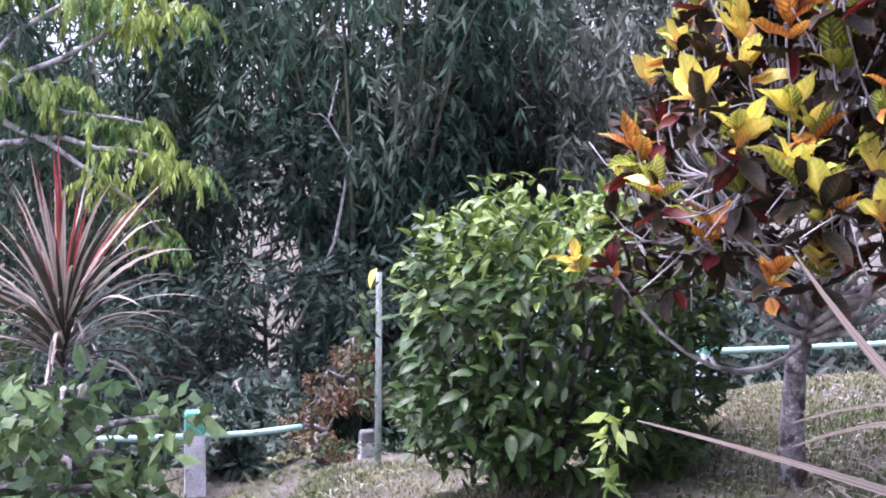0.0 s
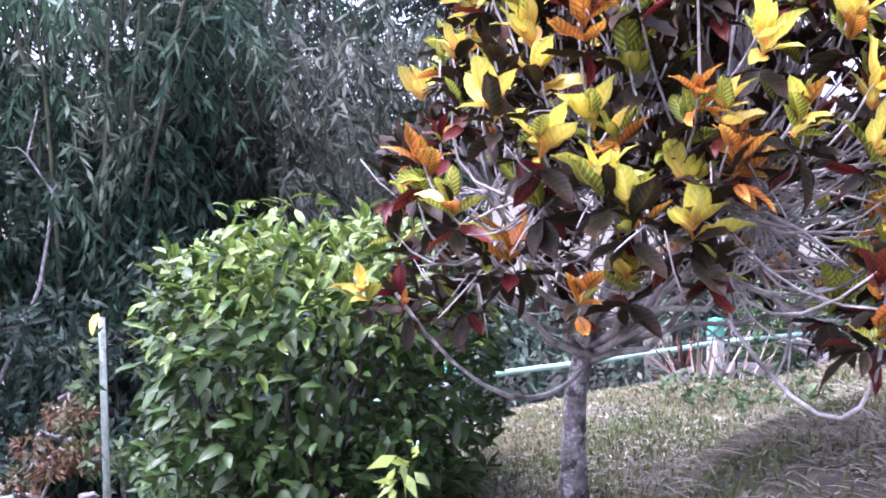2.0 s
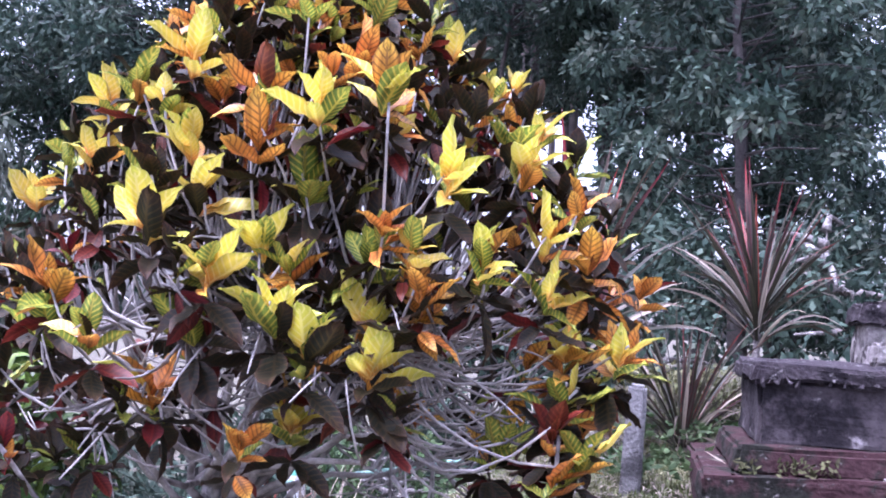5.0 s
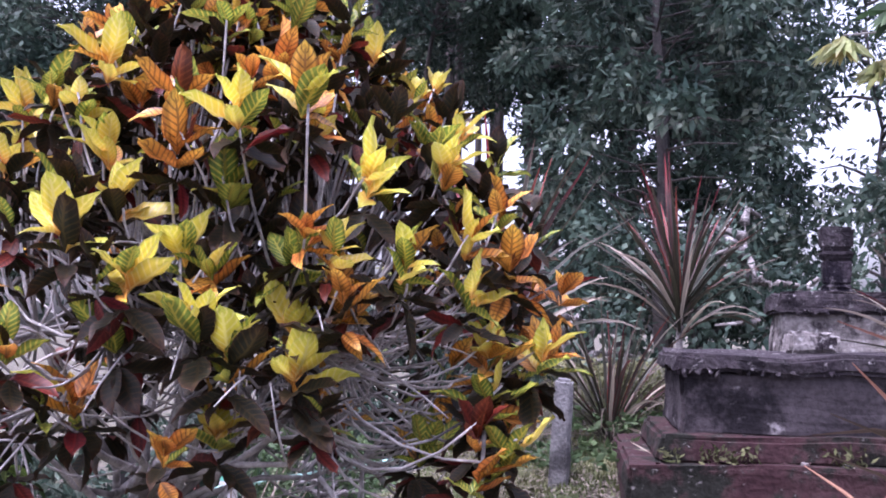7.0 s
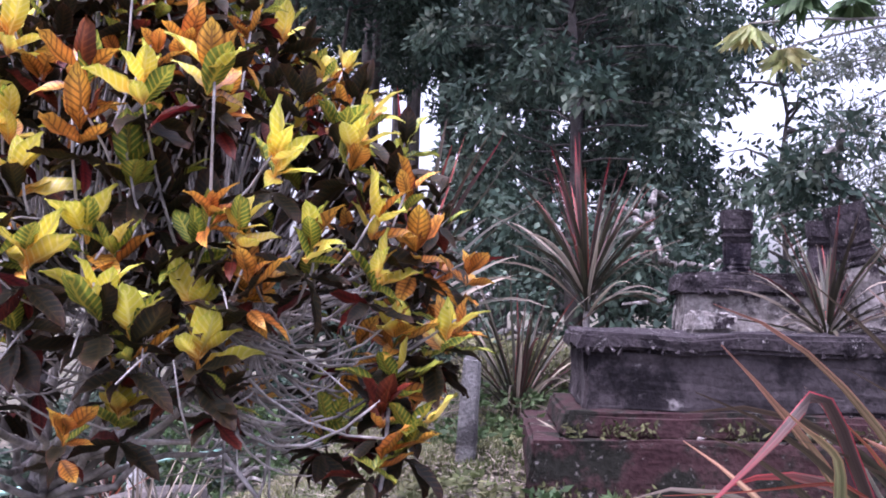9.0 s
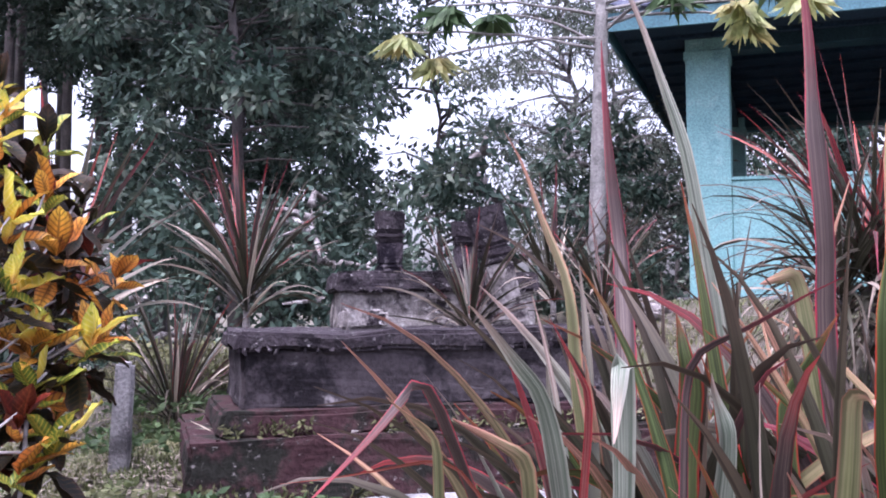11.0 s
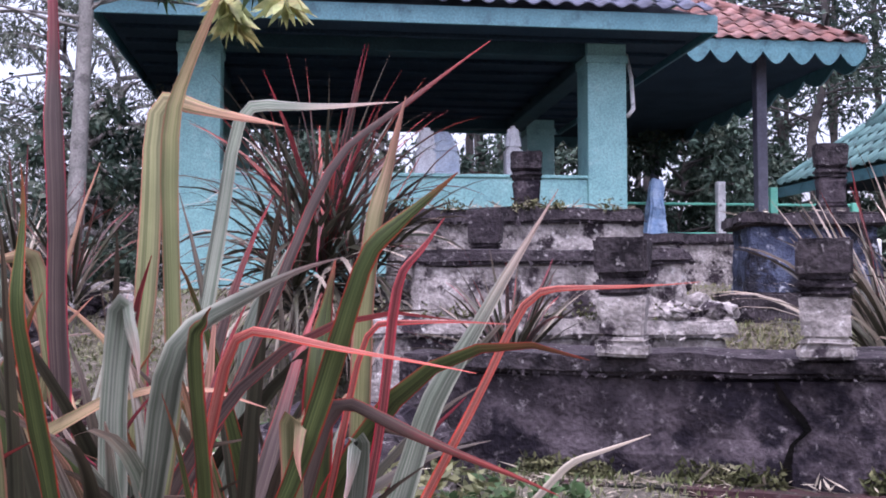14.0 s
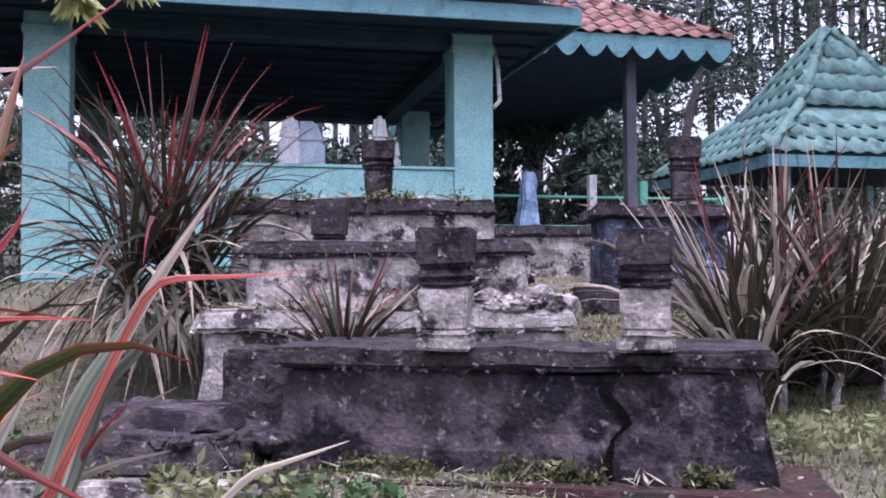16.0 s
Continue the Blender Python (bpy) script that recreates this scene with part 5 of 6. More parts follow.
# ---- round green bush ----
def green_bush():
    rng = random.Random(5)
    ob = empty("green_bush", (-6.15, 1.2, 0.1), "dense rounded bush with glossy green leaves", "shrub")
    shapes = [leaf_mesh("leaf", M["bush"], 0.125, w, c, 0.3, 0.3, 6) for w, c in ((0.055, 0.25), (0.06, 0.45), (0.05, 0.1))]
    young = [leaf_mesh("leaf", M["bush_young_lit"], 0.125, w, c, 0.35, 0.3, 6) for w, c in ((0.05, 0.2), (0.056, 0.35))]
    rest, rest_y = Soup(), Soup()
    made = 0
    c = Vector((-6.15, 1.37, 0.86))
    for i in range(6600):
        d = rand_dir(rng)
        lump = 1 + 0.16 * noise.noise(d * 2.3) + 0.08 * noise.noise(d * 6)
        depth = rng.uniform(0.93, 1.06) if i < 1900 else rng.uniform(0.72, 1.03) if i < 4600 else rng.uniform(0.4, 0.75)
        r = Vector((0.74, 0.80, 0.78))
        p = Vector((abs(d.x) ** 0.75 * math.copysign(1, d.x) * r.x, abs(d.y) ** 0.75 * math.copysign(1, d.y) * r.y, abs(d.z) ** 0.8 * math.copysign(1, d.z) * r.z)) * lump * depth + c
        if p.z < 0.2:
            continue
        if p.z < 0.75:
            p.y -= 0.12 * (0.75 - p.z)
        out = (Vector((d.x, d.y, 0)) * 0.8 + rand_dir(rng) * 0.8 + Vector((0, 0, 0.05 + 0.35 * max(0, d.z)))).normalized()
        m = leaf_pose(p, out, rng.uniform(-0.7, 0.7), rng.uniform(0.5, 1.0))
        # The brighter colour goes on top, painting the light from above.
        top_leaf = d.z + rng.uniform(-0.5, 0.5) > 0.55
        me = rng.choice(young if top_leaf else shapes)
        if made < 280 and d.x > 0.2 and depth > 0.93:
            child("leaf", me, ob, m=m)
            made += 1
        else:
            add_mesh(rest_y if top_leaf else rest, me, m)
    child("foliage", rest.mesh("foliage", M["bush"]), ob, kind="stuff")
    child("young_foliage", rest_y.mesh("young_foliage", M["bush_young_lit"]), ob, kind="stuff")
    s = Soup()
    for i in range(16):
        a = i * 0.4
        tube(s, bend((-6.15 + 0.12 * math.cos(a), 1.2 + 0.12 * math.sin(a), 0.0), (-6.15 + 0.6 * math.cos(a), 1.25 + 0.65 * math.sin(a), 0.9 + 0.5 * rng.random()), 5, 0.1, 0.03, rng), [0.025, 0.02, 0.016, 0.012, 0.009, 0.006], 5)
    child("inner_wood", s.mesh("inner_wood", M["bark_dark"]), ob, kind="stuff")


green_bush()


# ---- fence ----
def fence_post(at, h, w, label, top="green_paint", top_label="sea-green painted top"):
    ob = empty("fence_post", at, label, "fence post", "fence posts")
    foot = (at[0], at[1], at[2])
    part("shaft", box_bm((w, w, h * 0.74), pose(*foot, 0, 0, 12), 0.012, 2, 0.97, 0.004, 2, 3), M["white_paint"], ob, "chalky white shaft")
    part("top", box_bm((w * 0.98, w * 0.98, h * 0.26), pose(foot[0], foot[1], foot[2] + h * 0.74, 0, 0, 12), 0.014, 2, 0.93, 0.004, 2, 5), M[top], ob, top_label)
    return ob


def rail(p0, p1, r=0.03, label="pale green painted fence pipe"):
    s = Soup()
    tube(s, bend(p0, p1, 6, -0.02, 0.006), [r] * 7, 8)
    tagged(new("fence_rail", s.mesh("fence_rail", M["rail"])), label, "rail", "fence rails")


fence_post((-10.55, -1.18, -1.45), 0.83, 0.19, "white concrete fence post with green top in the undergrowth")
fence_post((-11.5, 7.55, -0.65), 0.86, 0.16, "white fence post with green top behind the croton")
fence_post((-13.2, 0.5, -2.05), 0.5, 0.2, "short weathered fence post under a green stake", "concrete", "bare grey top")
fence_post((-10.9, 3.9, -0.75), 0.8, 0.16, "fence post with flaking paint behind the bush")
rail((-10.77, -3.6, -0.93), (-10.55, -1.18, -0.86))
rail((-10.55, -1.18, -0.86), (-11.0, -0.2, -0.90))
rail((-10.9, 3.9, -0.14), (-11.5, 7.55, -0.08))
rail((-11.5, 7.55, -0.08), (-11.0, 10.4, 0.1))
rail((-10.9, 3.9, -0.14), (-11.2, 1.8, -0.6))
rail((-10.8, 2.6, -0.72), (-8.4, 3.9, -0.08), 0.035)
rail((-8.5, 3.2, -0.18), (-8.3, 4.4, -0.1), 0.04)
s = Soup()
tube(s, [(-9.5, 0.52, -1.2), (-9.5, 0.52, -0.3), (-9.52, 0.52, 0.82)], [0.03, 0.028, 0.026], 8)
stake = empty("garden_stake", (-9.5, 0.52, -1.0), "slim pale grey-green stake with climbing leaves and a yellow leaf", "stake")
child("pole", s.mesh("pole", M["stake"]), stake)
s = Soup()
rng = random.Random(8)
for k in range(60):
    spray(s, Vector((-9.5, 0.40 + rng.uniform(-0.07, 0.07), -0.4 + 1.1 * rng.random())), rand_dir(rng) + Vector((0, 0, -0.5)), 0.11, 0.05, rng)
child("climber", s.mesh("climber", M["shrub_leaf"], False), stake, kind="stuff")
child("yellow_leaf", leaf_mesh("yellow_leaf", M["cro_y"], 0.17, 0.1, 0.3), stake, "pale yellow leaf", leaf_pose((-9.46, 0.5, 0.86), (0.3, -0.5, -0.75)))
post = empty("white_stump", (-4.7, 4.35, 1.0), "pale weathered concrete stump beside the croton", "stump")
part("shaft", box_bm((0.10, 0.09, 0.56), pose(-4.69, 4.37, 0.98, 4, 3, 30), 0.015, 2, 0.92, 0.008, 3, 4), M["concrete"], post)
s = Soup()
tube(s, bend((-9.0, 5.2, 0.0), (-8.5, 6.0, 0.12), 5, 0.03, 0.02), [0.1, 0.14, 0.16, 0.15, 0.14, 0.12], 9)
tagged(new("fallen_log", s.mesh("fallen_log", M["bark_dark"])), "dark brown fallen log on the grass", "log")


# ---- trees ----
def leafy_tree(name, at, height, crown_r, label, seed, leaf="forest_leaf", leaf_l=0.17, leaf_w=0.075, count=9000, trunk_r=0.16, low=0.3, bark="bark_dark", clumps=42, squash=1.0):
    rng = random.Random(seed)
    ob = empty(name, at, label, "tree")
    s = Soup()
    base = Vector(at)
    top = base + Vector((rng.uniform(-0.5, 0.5), rng.uniform(-0.5, 0.5), height * 0.9))
    line = bend(base - Vector((0, 0, 0.3)), top, 7, 0, 0.14, rng)
    tube(s, line, [trunk_r * (1 - 0.85 * i / 7) for i in range(8)], 8)
    leaves = Soup()
    for c in range(clumps):
        u = low + (1 - low) * (c + rng.random()) / clumps
        stem = line[min(6, int(u * 7))].lerp(line[min(7, int(u * 7) + 1)], u * 7 % 1)
        a = rng.uniform(0, 6.2832)
        reach = crown_r * (0.35 + 0.65 * math.sin(math.pi * min(1, (u - low) / (1 - low) * 0.85 + 0.12))) * rng.uniform(0.5, 1.1)
        end = stem + Vector((math.cos(a) * reach, math.sin(a) * reach, rng.uniform(-0.1, 0.3) * reach))
        tube(s, bend(stem, end, 3, 0.1, 0.06, rng), [q * min(1.0, 42 / clumps) for q in (0.045, 0.03, 0.02, 0.01)], 5)
        cr = crown_r * rng.uniform(0.26, 0.46) * (42 / max(42, clumps)) ** 0.6
        for _ in range(count // clumps):
            d = rand_dir(rng)
            p = end + Vector((d.x, d.y, d.z * 0.65 * squash)) * cr * rng.uniform(0.35, 1.0) ** 0.6
            out = (d * 0.5 + rand_dir(rng) * 0.7 + Vector((0, 0, -0.35)))
            spray(leaves, p, out, leaf_l * rng.uniform(0.6, 1.3), leaf_w * rng.uniform(0.7, 1.2), rng)
    child("trunk", s.mesh("trunk", M[bark]), ob)
    child("crown", leaves.mesh("crown", M[leaf], False), ob, kind="stuff")
    return ob


def bamboo(at, height, spread, culms, label, seed, leaf="bamboo_leaf", per=420, lean=(0, 0), leaf_l=0.33):
    """A clump of arching culms whose side shoots hang down in drooping sprays."""
    rng = random.Random(seed)
    ob = empty("bamboo_clump", at, label, "bamboo", "bamboo clumps")
    s, leaves = Soup(), Soup()
    base = Vector(at)
    for c in range(culms):
        a = rng.uniform(0, 6.2832)
        foot = base + Vector((math.cos(a), math.sin(a), 0)) * spread * 0.3 * rng.random()
        out = Vector((math.cos(a) * spread + lean[0], math.sin(a) * spread + lean[1], 0)) * rng.uniform(0.3, 1.0)
        h = height * rng.uniform(0.6, 1.05)
        pts = []
        for i in range(10):
            u = i / 9
            pts.append(foot + out * u ** 2.2 + Vector((0, 0, h * (u - 0.22 * u ** 4))))
        tube(s, pts, [0.055 * (1 - 0.85 * i / 9) for i in range(10)], 6)
        for k in range(per // 12):
            u = rng.uniform(0.08, 1.0)
            i = min(8, int(u * 9))
            p = pts[i].lerp(pts[i + 1], u * 9 - i)
            aa = rng.uniform(0, 6.2832)
            d = Vector((math.cos(aa), math.sin(aa), rng.uniform(-0.2, 0.5)))
            q = p.copy()
            ln = rng.uniform(0.6, 1.6)
            for j in range(6):
                d = (d + Vector((0, 0, -0.36))).normalized()
                q = q + d * ln / 6
                fan = rand_dir(rng) * 0.8
                for f in range(4):
                    o = d * 0.4 + fan * (f - 1.5) * 0.8 + rand_dir(rng) * 0.55 + Vector((0, 0, -0.6))
                    spray(leaves, q, o, leaf_l * rng.uniform(0.6, 1.25), 0.06 * rng.uniform(0.7, 1.3), rng)
    child("stand", s.mesh("stand", M["culm"]), ob, kind="stuff")
    child("foliage", leaves.mesh("foliage", M[leaf], False), ob, kind="stuff")
    return ob


bamboo((-19.5, -3.6, ground_z(-19.5, -3.6)), 14.0, 4.2, 34, "dense dark green bamboo clump with drooping sprays", 201, per=520)
bamboo((-18.2, 0.6, ground_z(-18.2, 0.6)), 14.5, 4.0, 36, "dense green bamboo clump with hanging leaves", 203, per=520)
bamboo((-20.5, 4.3, ground_z(-20.5, 4.3)), 13.0, 4.2, 34, "tall grey-green bamboo clump with hanging dry sprays", 205, "bamboo_grey", 520)
bamboo((-24.0, 8.6, ground_z(-24.0, 8.6)), 13.0, 4.0, 26, "dark bamboo clump in the shade", 207, per=460)
bamboo((-23.0, -8.5, ground_z(-23.0, -8.5)), 13.0, 4.5, 26, "dark green bamboo clump at the garden's edge", 209, per=480)

FOREST = [(-19, 12.5), (-22, 16), (-15, 14.5), (-18, 19), (-12.5, 18), (-10, 15), (-8.7, 12.6), (-11.8, 19.5), (-13, 23), (-16.5, 9.6), (-20, 11.5), (-22, 9), (-10.4, 17.0)]
rng = random.Random(77)
for k, (x, y) in enumerate(FOREST):
    h = rng.uniform(9, 13)
    low = 0.78 if x < -11 else 0.10
    leafy_tree("forest_tree", (x, y, ground_z(x, y)), h, rng.uniform(2.0, 2.9), "tall slender tree with sparse dark leaves" if low > 0.3 else "dense dark-leaved tree at the wood's edge", 300 + k, count=17000, clumps=95, low=low, trunk_r=rng.uniform(0.1, 0.18))
leafy_tree("forest_tree", (-7.7, 18.6, ground_z(-7.7, 18.6)), 8.5, 1.9, "thin young tree with airy crown against the sky", 339, count=3600, clumps=46, low=0.12, trunk_r=0.07)
for k in range(34):
    x, y = rng.uniform(-21, -12), rng.uniform(13, 24)
    s = Soup()
    g = ground_z(x, y)
    tube(s, bend((x, y, g - 0.2), (x + rng.uniform(-0.4, 0.4), y, g + 13), 5, 0, 0.06, rng), [0.14, 0.13, 0.12, 0.1, 0.08, 0.06], 6)
    tagged(new("tree_trunk", s.mesh("tree_trunk", M["bark_dark"])), "straight dark plantation trunk", "tree", "plantation trunks")
for k in range(46):
    x, y = rng.uniform(1, 24), rng.uniform(24, 38)
    s = Soup()
    g = ground_z(x, y)
    tube(s, bend((x, y, g - 0.2), (x + rng.uniform(-0.5, 0.5), y, g + 12), 5, 0, 0.08, rng), [0.12, 0.11, 0.1, 0.09, 0.07, 0.05], 6)
    tagged(new("tree_trunk", s.mesh("tree_trunk", M["bark_dark"])), "straight dark plantation trunk", "tree", "plantation trunks")
for k, (x, y) in enumerate(((3, 26), (7, 24), (11, 25), (15, 24), (19, 26), (9, 30), (14, 31), (-1, 27), (9.5, 20.5), (13.5, 20))):
    leafy_tree("forest_tree", (x, y, ground_z(x, y)), rng.uniform(11, 14), 3.0, "tall plantation tree with dark sparse crown", 340 + k, count=6500, low=0.3, trunk_r=0.14)
for k, (x, y, r) in enumerate(((4, 24, 1.4), (7.5, 22.5, 1.2), (11.5, 22, 1.5), (1.5, 20.5, 1.1), (-1.8, 19.0, 1.2))):
    leafy_tree("undergrowth_bush", (x, y, ground_z(x, y)), 2.1, r, "dark undergrowth bush below the trees", 360 + k, count=1800, low=0.05, trunk_r=0.05, leaf_l=0.16, clumps=18)
leafy_tree("twiggy_tree", (-3.9, 12.6, 1.8), 5.4, 1.1, "grey twiggy shrub tree behind the papaya", 371, "bamboo_grey", 0.12, 0.02, 14000, 0.06, 0.1, "bark", 70)
leafy_tree("twiggy_tree", (-3.5, 14.6, 1.9), 4.8, 1.1, "grey twiggy shrub tree beside the pavilion", 372, "bamboo_grey", 0.12, 0.025, 8000, 0.07, 0.05, "bark", 40)
leafy_tree("hedge_bush", (-3.3, 11.3, 1.8), 2.3, 0.6, "dark shrub against the pavilion's side", 374, "forest_leaf", 0.12, 0.05, 3500, 0.03, 0.05, "bark", 22)
for k, (x, y, h) in enumerate(((-15.2, -1.8, 3.4), (-15.8, 1.0, 3.4), (-14.6, 3.6, 2.6), (-14.2, 6.5, 2.4), (-17, -4, 4), (-13.6, 9.5, 2.6), (-16.9, -0.9, 6.0), (-16.2, 2.6, 4.5), (-12.5, 11.5, 3.0))):
    leafy_tree("undergrowth_bush", (x, y, ground_z(x, y)), h, 1.7, "dark undergrowth bush below the bamboo", 400 + k, count=4500, low=0.03, trunk_r=0.05, leaf_l=0.22, leaf_w=0.07, clumps=26)
for k in range(9):
    x, y = -3.4 + 1.9 * k, 20.5 + 1.2 * math.sin(k * 2.1)
    leafy_tree("undergrowth_bush", (x, y, ground_z(x, y)), 3.4 + 0.6 * math.sin(k * 1.7), 1.6, "dense dark bush behind the pavilions", 420 + k, count=9000, low=0.03, trunk_r=0.06, clumps=26)
leafy_tree("hedge_bush", (-4.9, 7.6, 1.5), 1.3, 0.75, "tangled green shrub behind the tombs", 373, "forest_leaf", 0.1, 0.045, 2200, 0.03, 0.05, "bark", 20)
leafy_tree("hedge_bush", (-6.2, 6.9, 1.2), 1.1, 0.8, "low tangled shrub beside the cordyline", 375, "forest_leaf", 0.1, 0.045, 2200, 0.03, 0.05, "bark", 20)
leafy_tree("hedge_bush", (-3.9, 9.5, 1.7), 1.7, 0.9, "dark shrub beside the pavilion", 377, "forest_leaf", 0.12, 0.05, 2600, 0.03, 0.05, "bark", 20)
leafy_tree("small_bush", (-11.0, 8.6, -0.6), 1.3, 0.9, "small-leaved green bush at the fence", 379, "shrub_leaf", 0.1, 0.05, 2600, 0.03, 0.05, "bark", 22)
leafy_tree("rusty_bush", (-12.4, -0.2, -1.9), 1.7, 0.5, "rusty brown conical shrub by the fence", 381, "rust_leaf", 0.1, 0.03, 2600, 0.03, 0.02, "bark", 24)
leafy_tree("fence_shrub", (-11.6, 1.0, -1.7), 1.1, 0.6, "pale green weedy shrub by the fence post", 383, "shrub_leaf", 0.12, 0.05, 1500, 0.03, 0.05, "bark", 16)
leafy_tree("fence_shrub", (-8.5, -1.9, -0.9), 1.1, 0.8, "broad-leaved green shrub in the garden's corner", 385, "weed_leaf", 0.2, 0.11, 750, 0.03, 0.05, "bark", 18)
leafy_tree("fence_shrub", (-9.3, -2.9, -1.2), 2.0, 0.8, "tangled green shrub under the ragged cordyline", 387, "weed_leaf", 0.15, 0.07, 1100, 0.03, 0.05, "bark", 18)


for k, (x, y, h, r) in enumerate(((-11.6, -2.3, 1.3, 0.8), (-12.0, -1.3, 1.0, 0.6), (-12.2, -3.2, 1.8, 0.9), (-11.4, -0.6, 0.7, 0.4))):
    leafy_tree("fence_shrub", (x, y, ground_z(x, y)), h, r, "dark weedy undergrowth behind the fence", 440 + k, "forest_leaf", 0.17, 0.06, 1600, 0.03, 0.03, "bark", 20)


def drooping_tree():
    rng = random.Random(91)
    ob = empty("drooping_tree", (-15.5, -5.6, -2.4), "tree with pale limbs and drooping lime-green leaflets", "tree")
    s, leaves = Soup(), Soup()
    tube(s, bend((-15.3, -6.1, -2.6), (-16.0, -5.5, 2.6), 6, 0, 0.1, rng), [0.16, 0.14, 0.13, 0.12, 0.11, 0.1, 0.09], 8)
    limbs = [(-16.1, -4.3, 4.4), (-15.9, -2.7, 4.1), (-15.9, -2.0, 3.9), (-15.9, -3.6, 2.7), (-15.8, -2.6, 2.2), (-15.6, -2.0, 1.6), (-15.6, -2.3, 0.6), (-16.0, -4.2, 2.8)]
    for e in limbs:
        line = bend((-16.04, -5.50, rng.uniform(1.6, 2.6)), e, 8, 0.35, 0.08, rng)
        tube(s, line, [0.06 - 0.005 * i for i in range(9)], 6)
        for p in line[6:]:
            for _ in range(9):
                a = rng.uniform(0, 6.2832)
                d = Vector((math.cos(a), math.sin(a), rng.uniform(0, 0.6)))
                q = p + rand_dir(rng) * 0.12
                for j in range(12):
                    d = (d + Vector((0, 0, -0.17))).normalized()
                    q = q + d * 0.055
                    for sgn in (-1, 1):
                        side = d.cross(Vector((0, 0, 1)))
                        o = side * sgn * 0.6 + Vector((0, 0, -1)) + d * 0.3 + rand_dir(rng) * 0.2
                        spray(leaves, q, o, 0.2 * rng.uniform(0.7, 1.1), 0.045, rng)
    child("trunk", s.mesh("trunk", M["twig"]), ob, "pale grey trunk and limbs")
    child("crown", leaves.mesh("crown", M["lime_leaf"], False), ob, kind="stuff")


drooping_tree()


def bare_sapling(points, label, seed, r=0.03):
    rng = random.Random(seed)
    s = Soup()
    line = [Vector(p) for p in points]
    tube(s, line, [r * (1 - 0.7 * i / len(line)) for i in range(len(line))], 6)
    for p in line[1:]:
        for _ in range(2):
            d = rand_dir(rng)
            d.z = abs(d.z) * 0.6
            tube(s, bend(p, p + d * rng.uniform(0.2, 0.6), 3, 0.03, 0.03, rng), [r * 0.35, r * 0.28, r * 0.2, r * 0.12], 4)
    tagged(new("bare_sapling", s.mesh("bare_sapling", M["twig"])), label, "sapling")


vine = Soup()
rng = random.Random(89)
for k in range(46):
    at = Vector((-4.91 + rng.uniform(-0.05, 0.05), 1.35 + rng.uniform(-0.05, 0.05), 0.3 + 0.52 * k / 46))
    spray(vine, at, rand_dir(rng) + Vector((0.5, -0.3, -0.6)), rng.uniform(0.07, 0.13), rng.uniform(0.03, 0.05), rng)
tagged(new("lime_climber", vine.mesh("lime_climber", M["lime_leaf"], False)), "yellow-green climber with limp leaves at the bush's foot", "plant", kind="stuff")
bare_sapling([(-16.5, -0.6, -1.8), (-16.5, -0.55, -0.9), (-16.4, -0.25, -0.2), (-16.3, 0.05, 0.5), (-16.3, 0.2, 1.3), (-16.3, 0.25, 1.8), (-16.3, -0.05, 2.3), (-16.3, 0.1, 2.9)], "thin bare pale sapling before the bamboo", 95, 0.035)


PAPAYA_ENDS = [(-4.56, 8.03, 4.09), (-3.88, 8.49, 4.31), (-4.31, 8.21, 3.9), (-2.38, 8.68, 4.42), (-1.85, 8.6, 4.26), (-1.80, 8.75, 4.16), (-4.15, 8.03, 4.28), (-1.35, 8.0, 4.1), (-1.6, 8.2, 4.3)]


def papaya():
    rng = random.Random(97)
    ob = empty("papaya_tree", (-3.08, 8.95, 1.75), "slender papaya tree with long leaf stalks and yellowing leaves", "tree")
    s = Soup()
    tube(s, [(-3.12, 8.98, 1.6), (-3.1, 8.97, 2.4), (-3.06, 8.94, 3.3), (-3.02, 8.9, 4.2), (-3.0, 8.88, 5.0)], [0.085, 0.075, 0.068, 0.06, 0.05], 10)
    child("trunk", s.mesh("trunk", M["papaya_bark"]), ob)
    top = Vector((-3.02, 8.9, 4.1))
    ends = PAPAYA_ENDS
    for k, e in enumerate(ends):
        st = Soup()
        e = Vector(e)
        tube(st, bend(top + Vector((0, 0, -0.08 + 0.05 * k)), e, 7, 0.06, 0.01, rng), [0.018, 0.015, 0.013, 0.012, 0.011, 0.010, 0.009, 0.008], 6)
        stalk = child("leaf_stalk", st.mesh("leaf_stalk", M["papaya_bark"]), ob)
        lv = Soup()
        for j in range(9):
            a = -2.4 + j * 0.6
            d = Vector((math.cos(a + math.atan2(e.y - top.y, e.x - top.x)), math.sin(a + math.atan2(e.y - top.y, e.x - top.x)), rng.uniform(-1.3, -0.4)))
            for w in (0.0, 0.5, -0.5):
                o = d + Vector((-d.y, d.x, 0)) * w
                spray(lv, e + d * 0.08 * abs(w), o, rng.uniform(0.26, 0.4) * (1 - abs(w) * 0.4), 0.085, rng)
        child("leaf_blade", lv.mesh("leaf_blade", M["yellow_leaf" if k in (0, 2, 4, 5, 7) else "shrub_leaf"], False), stalk)


papaya()


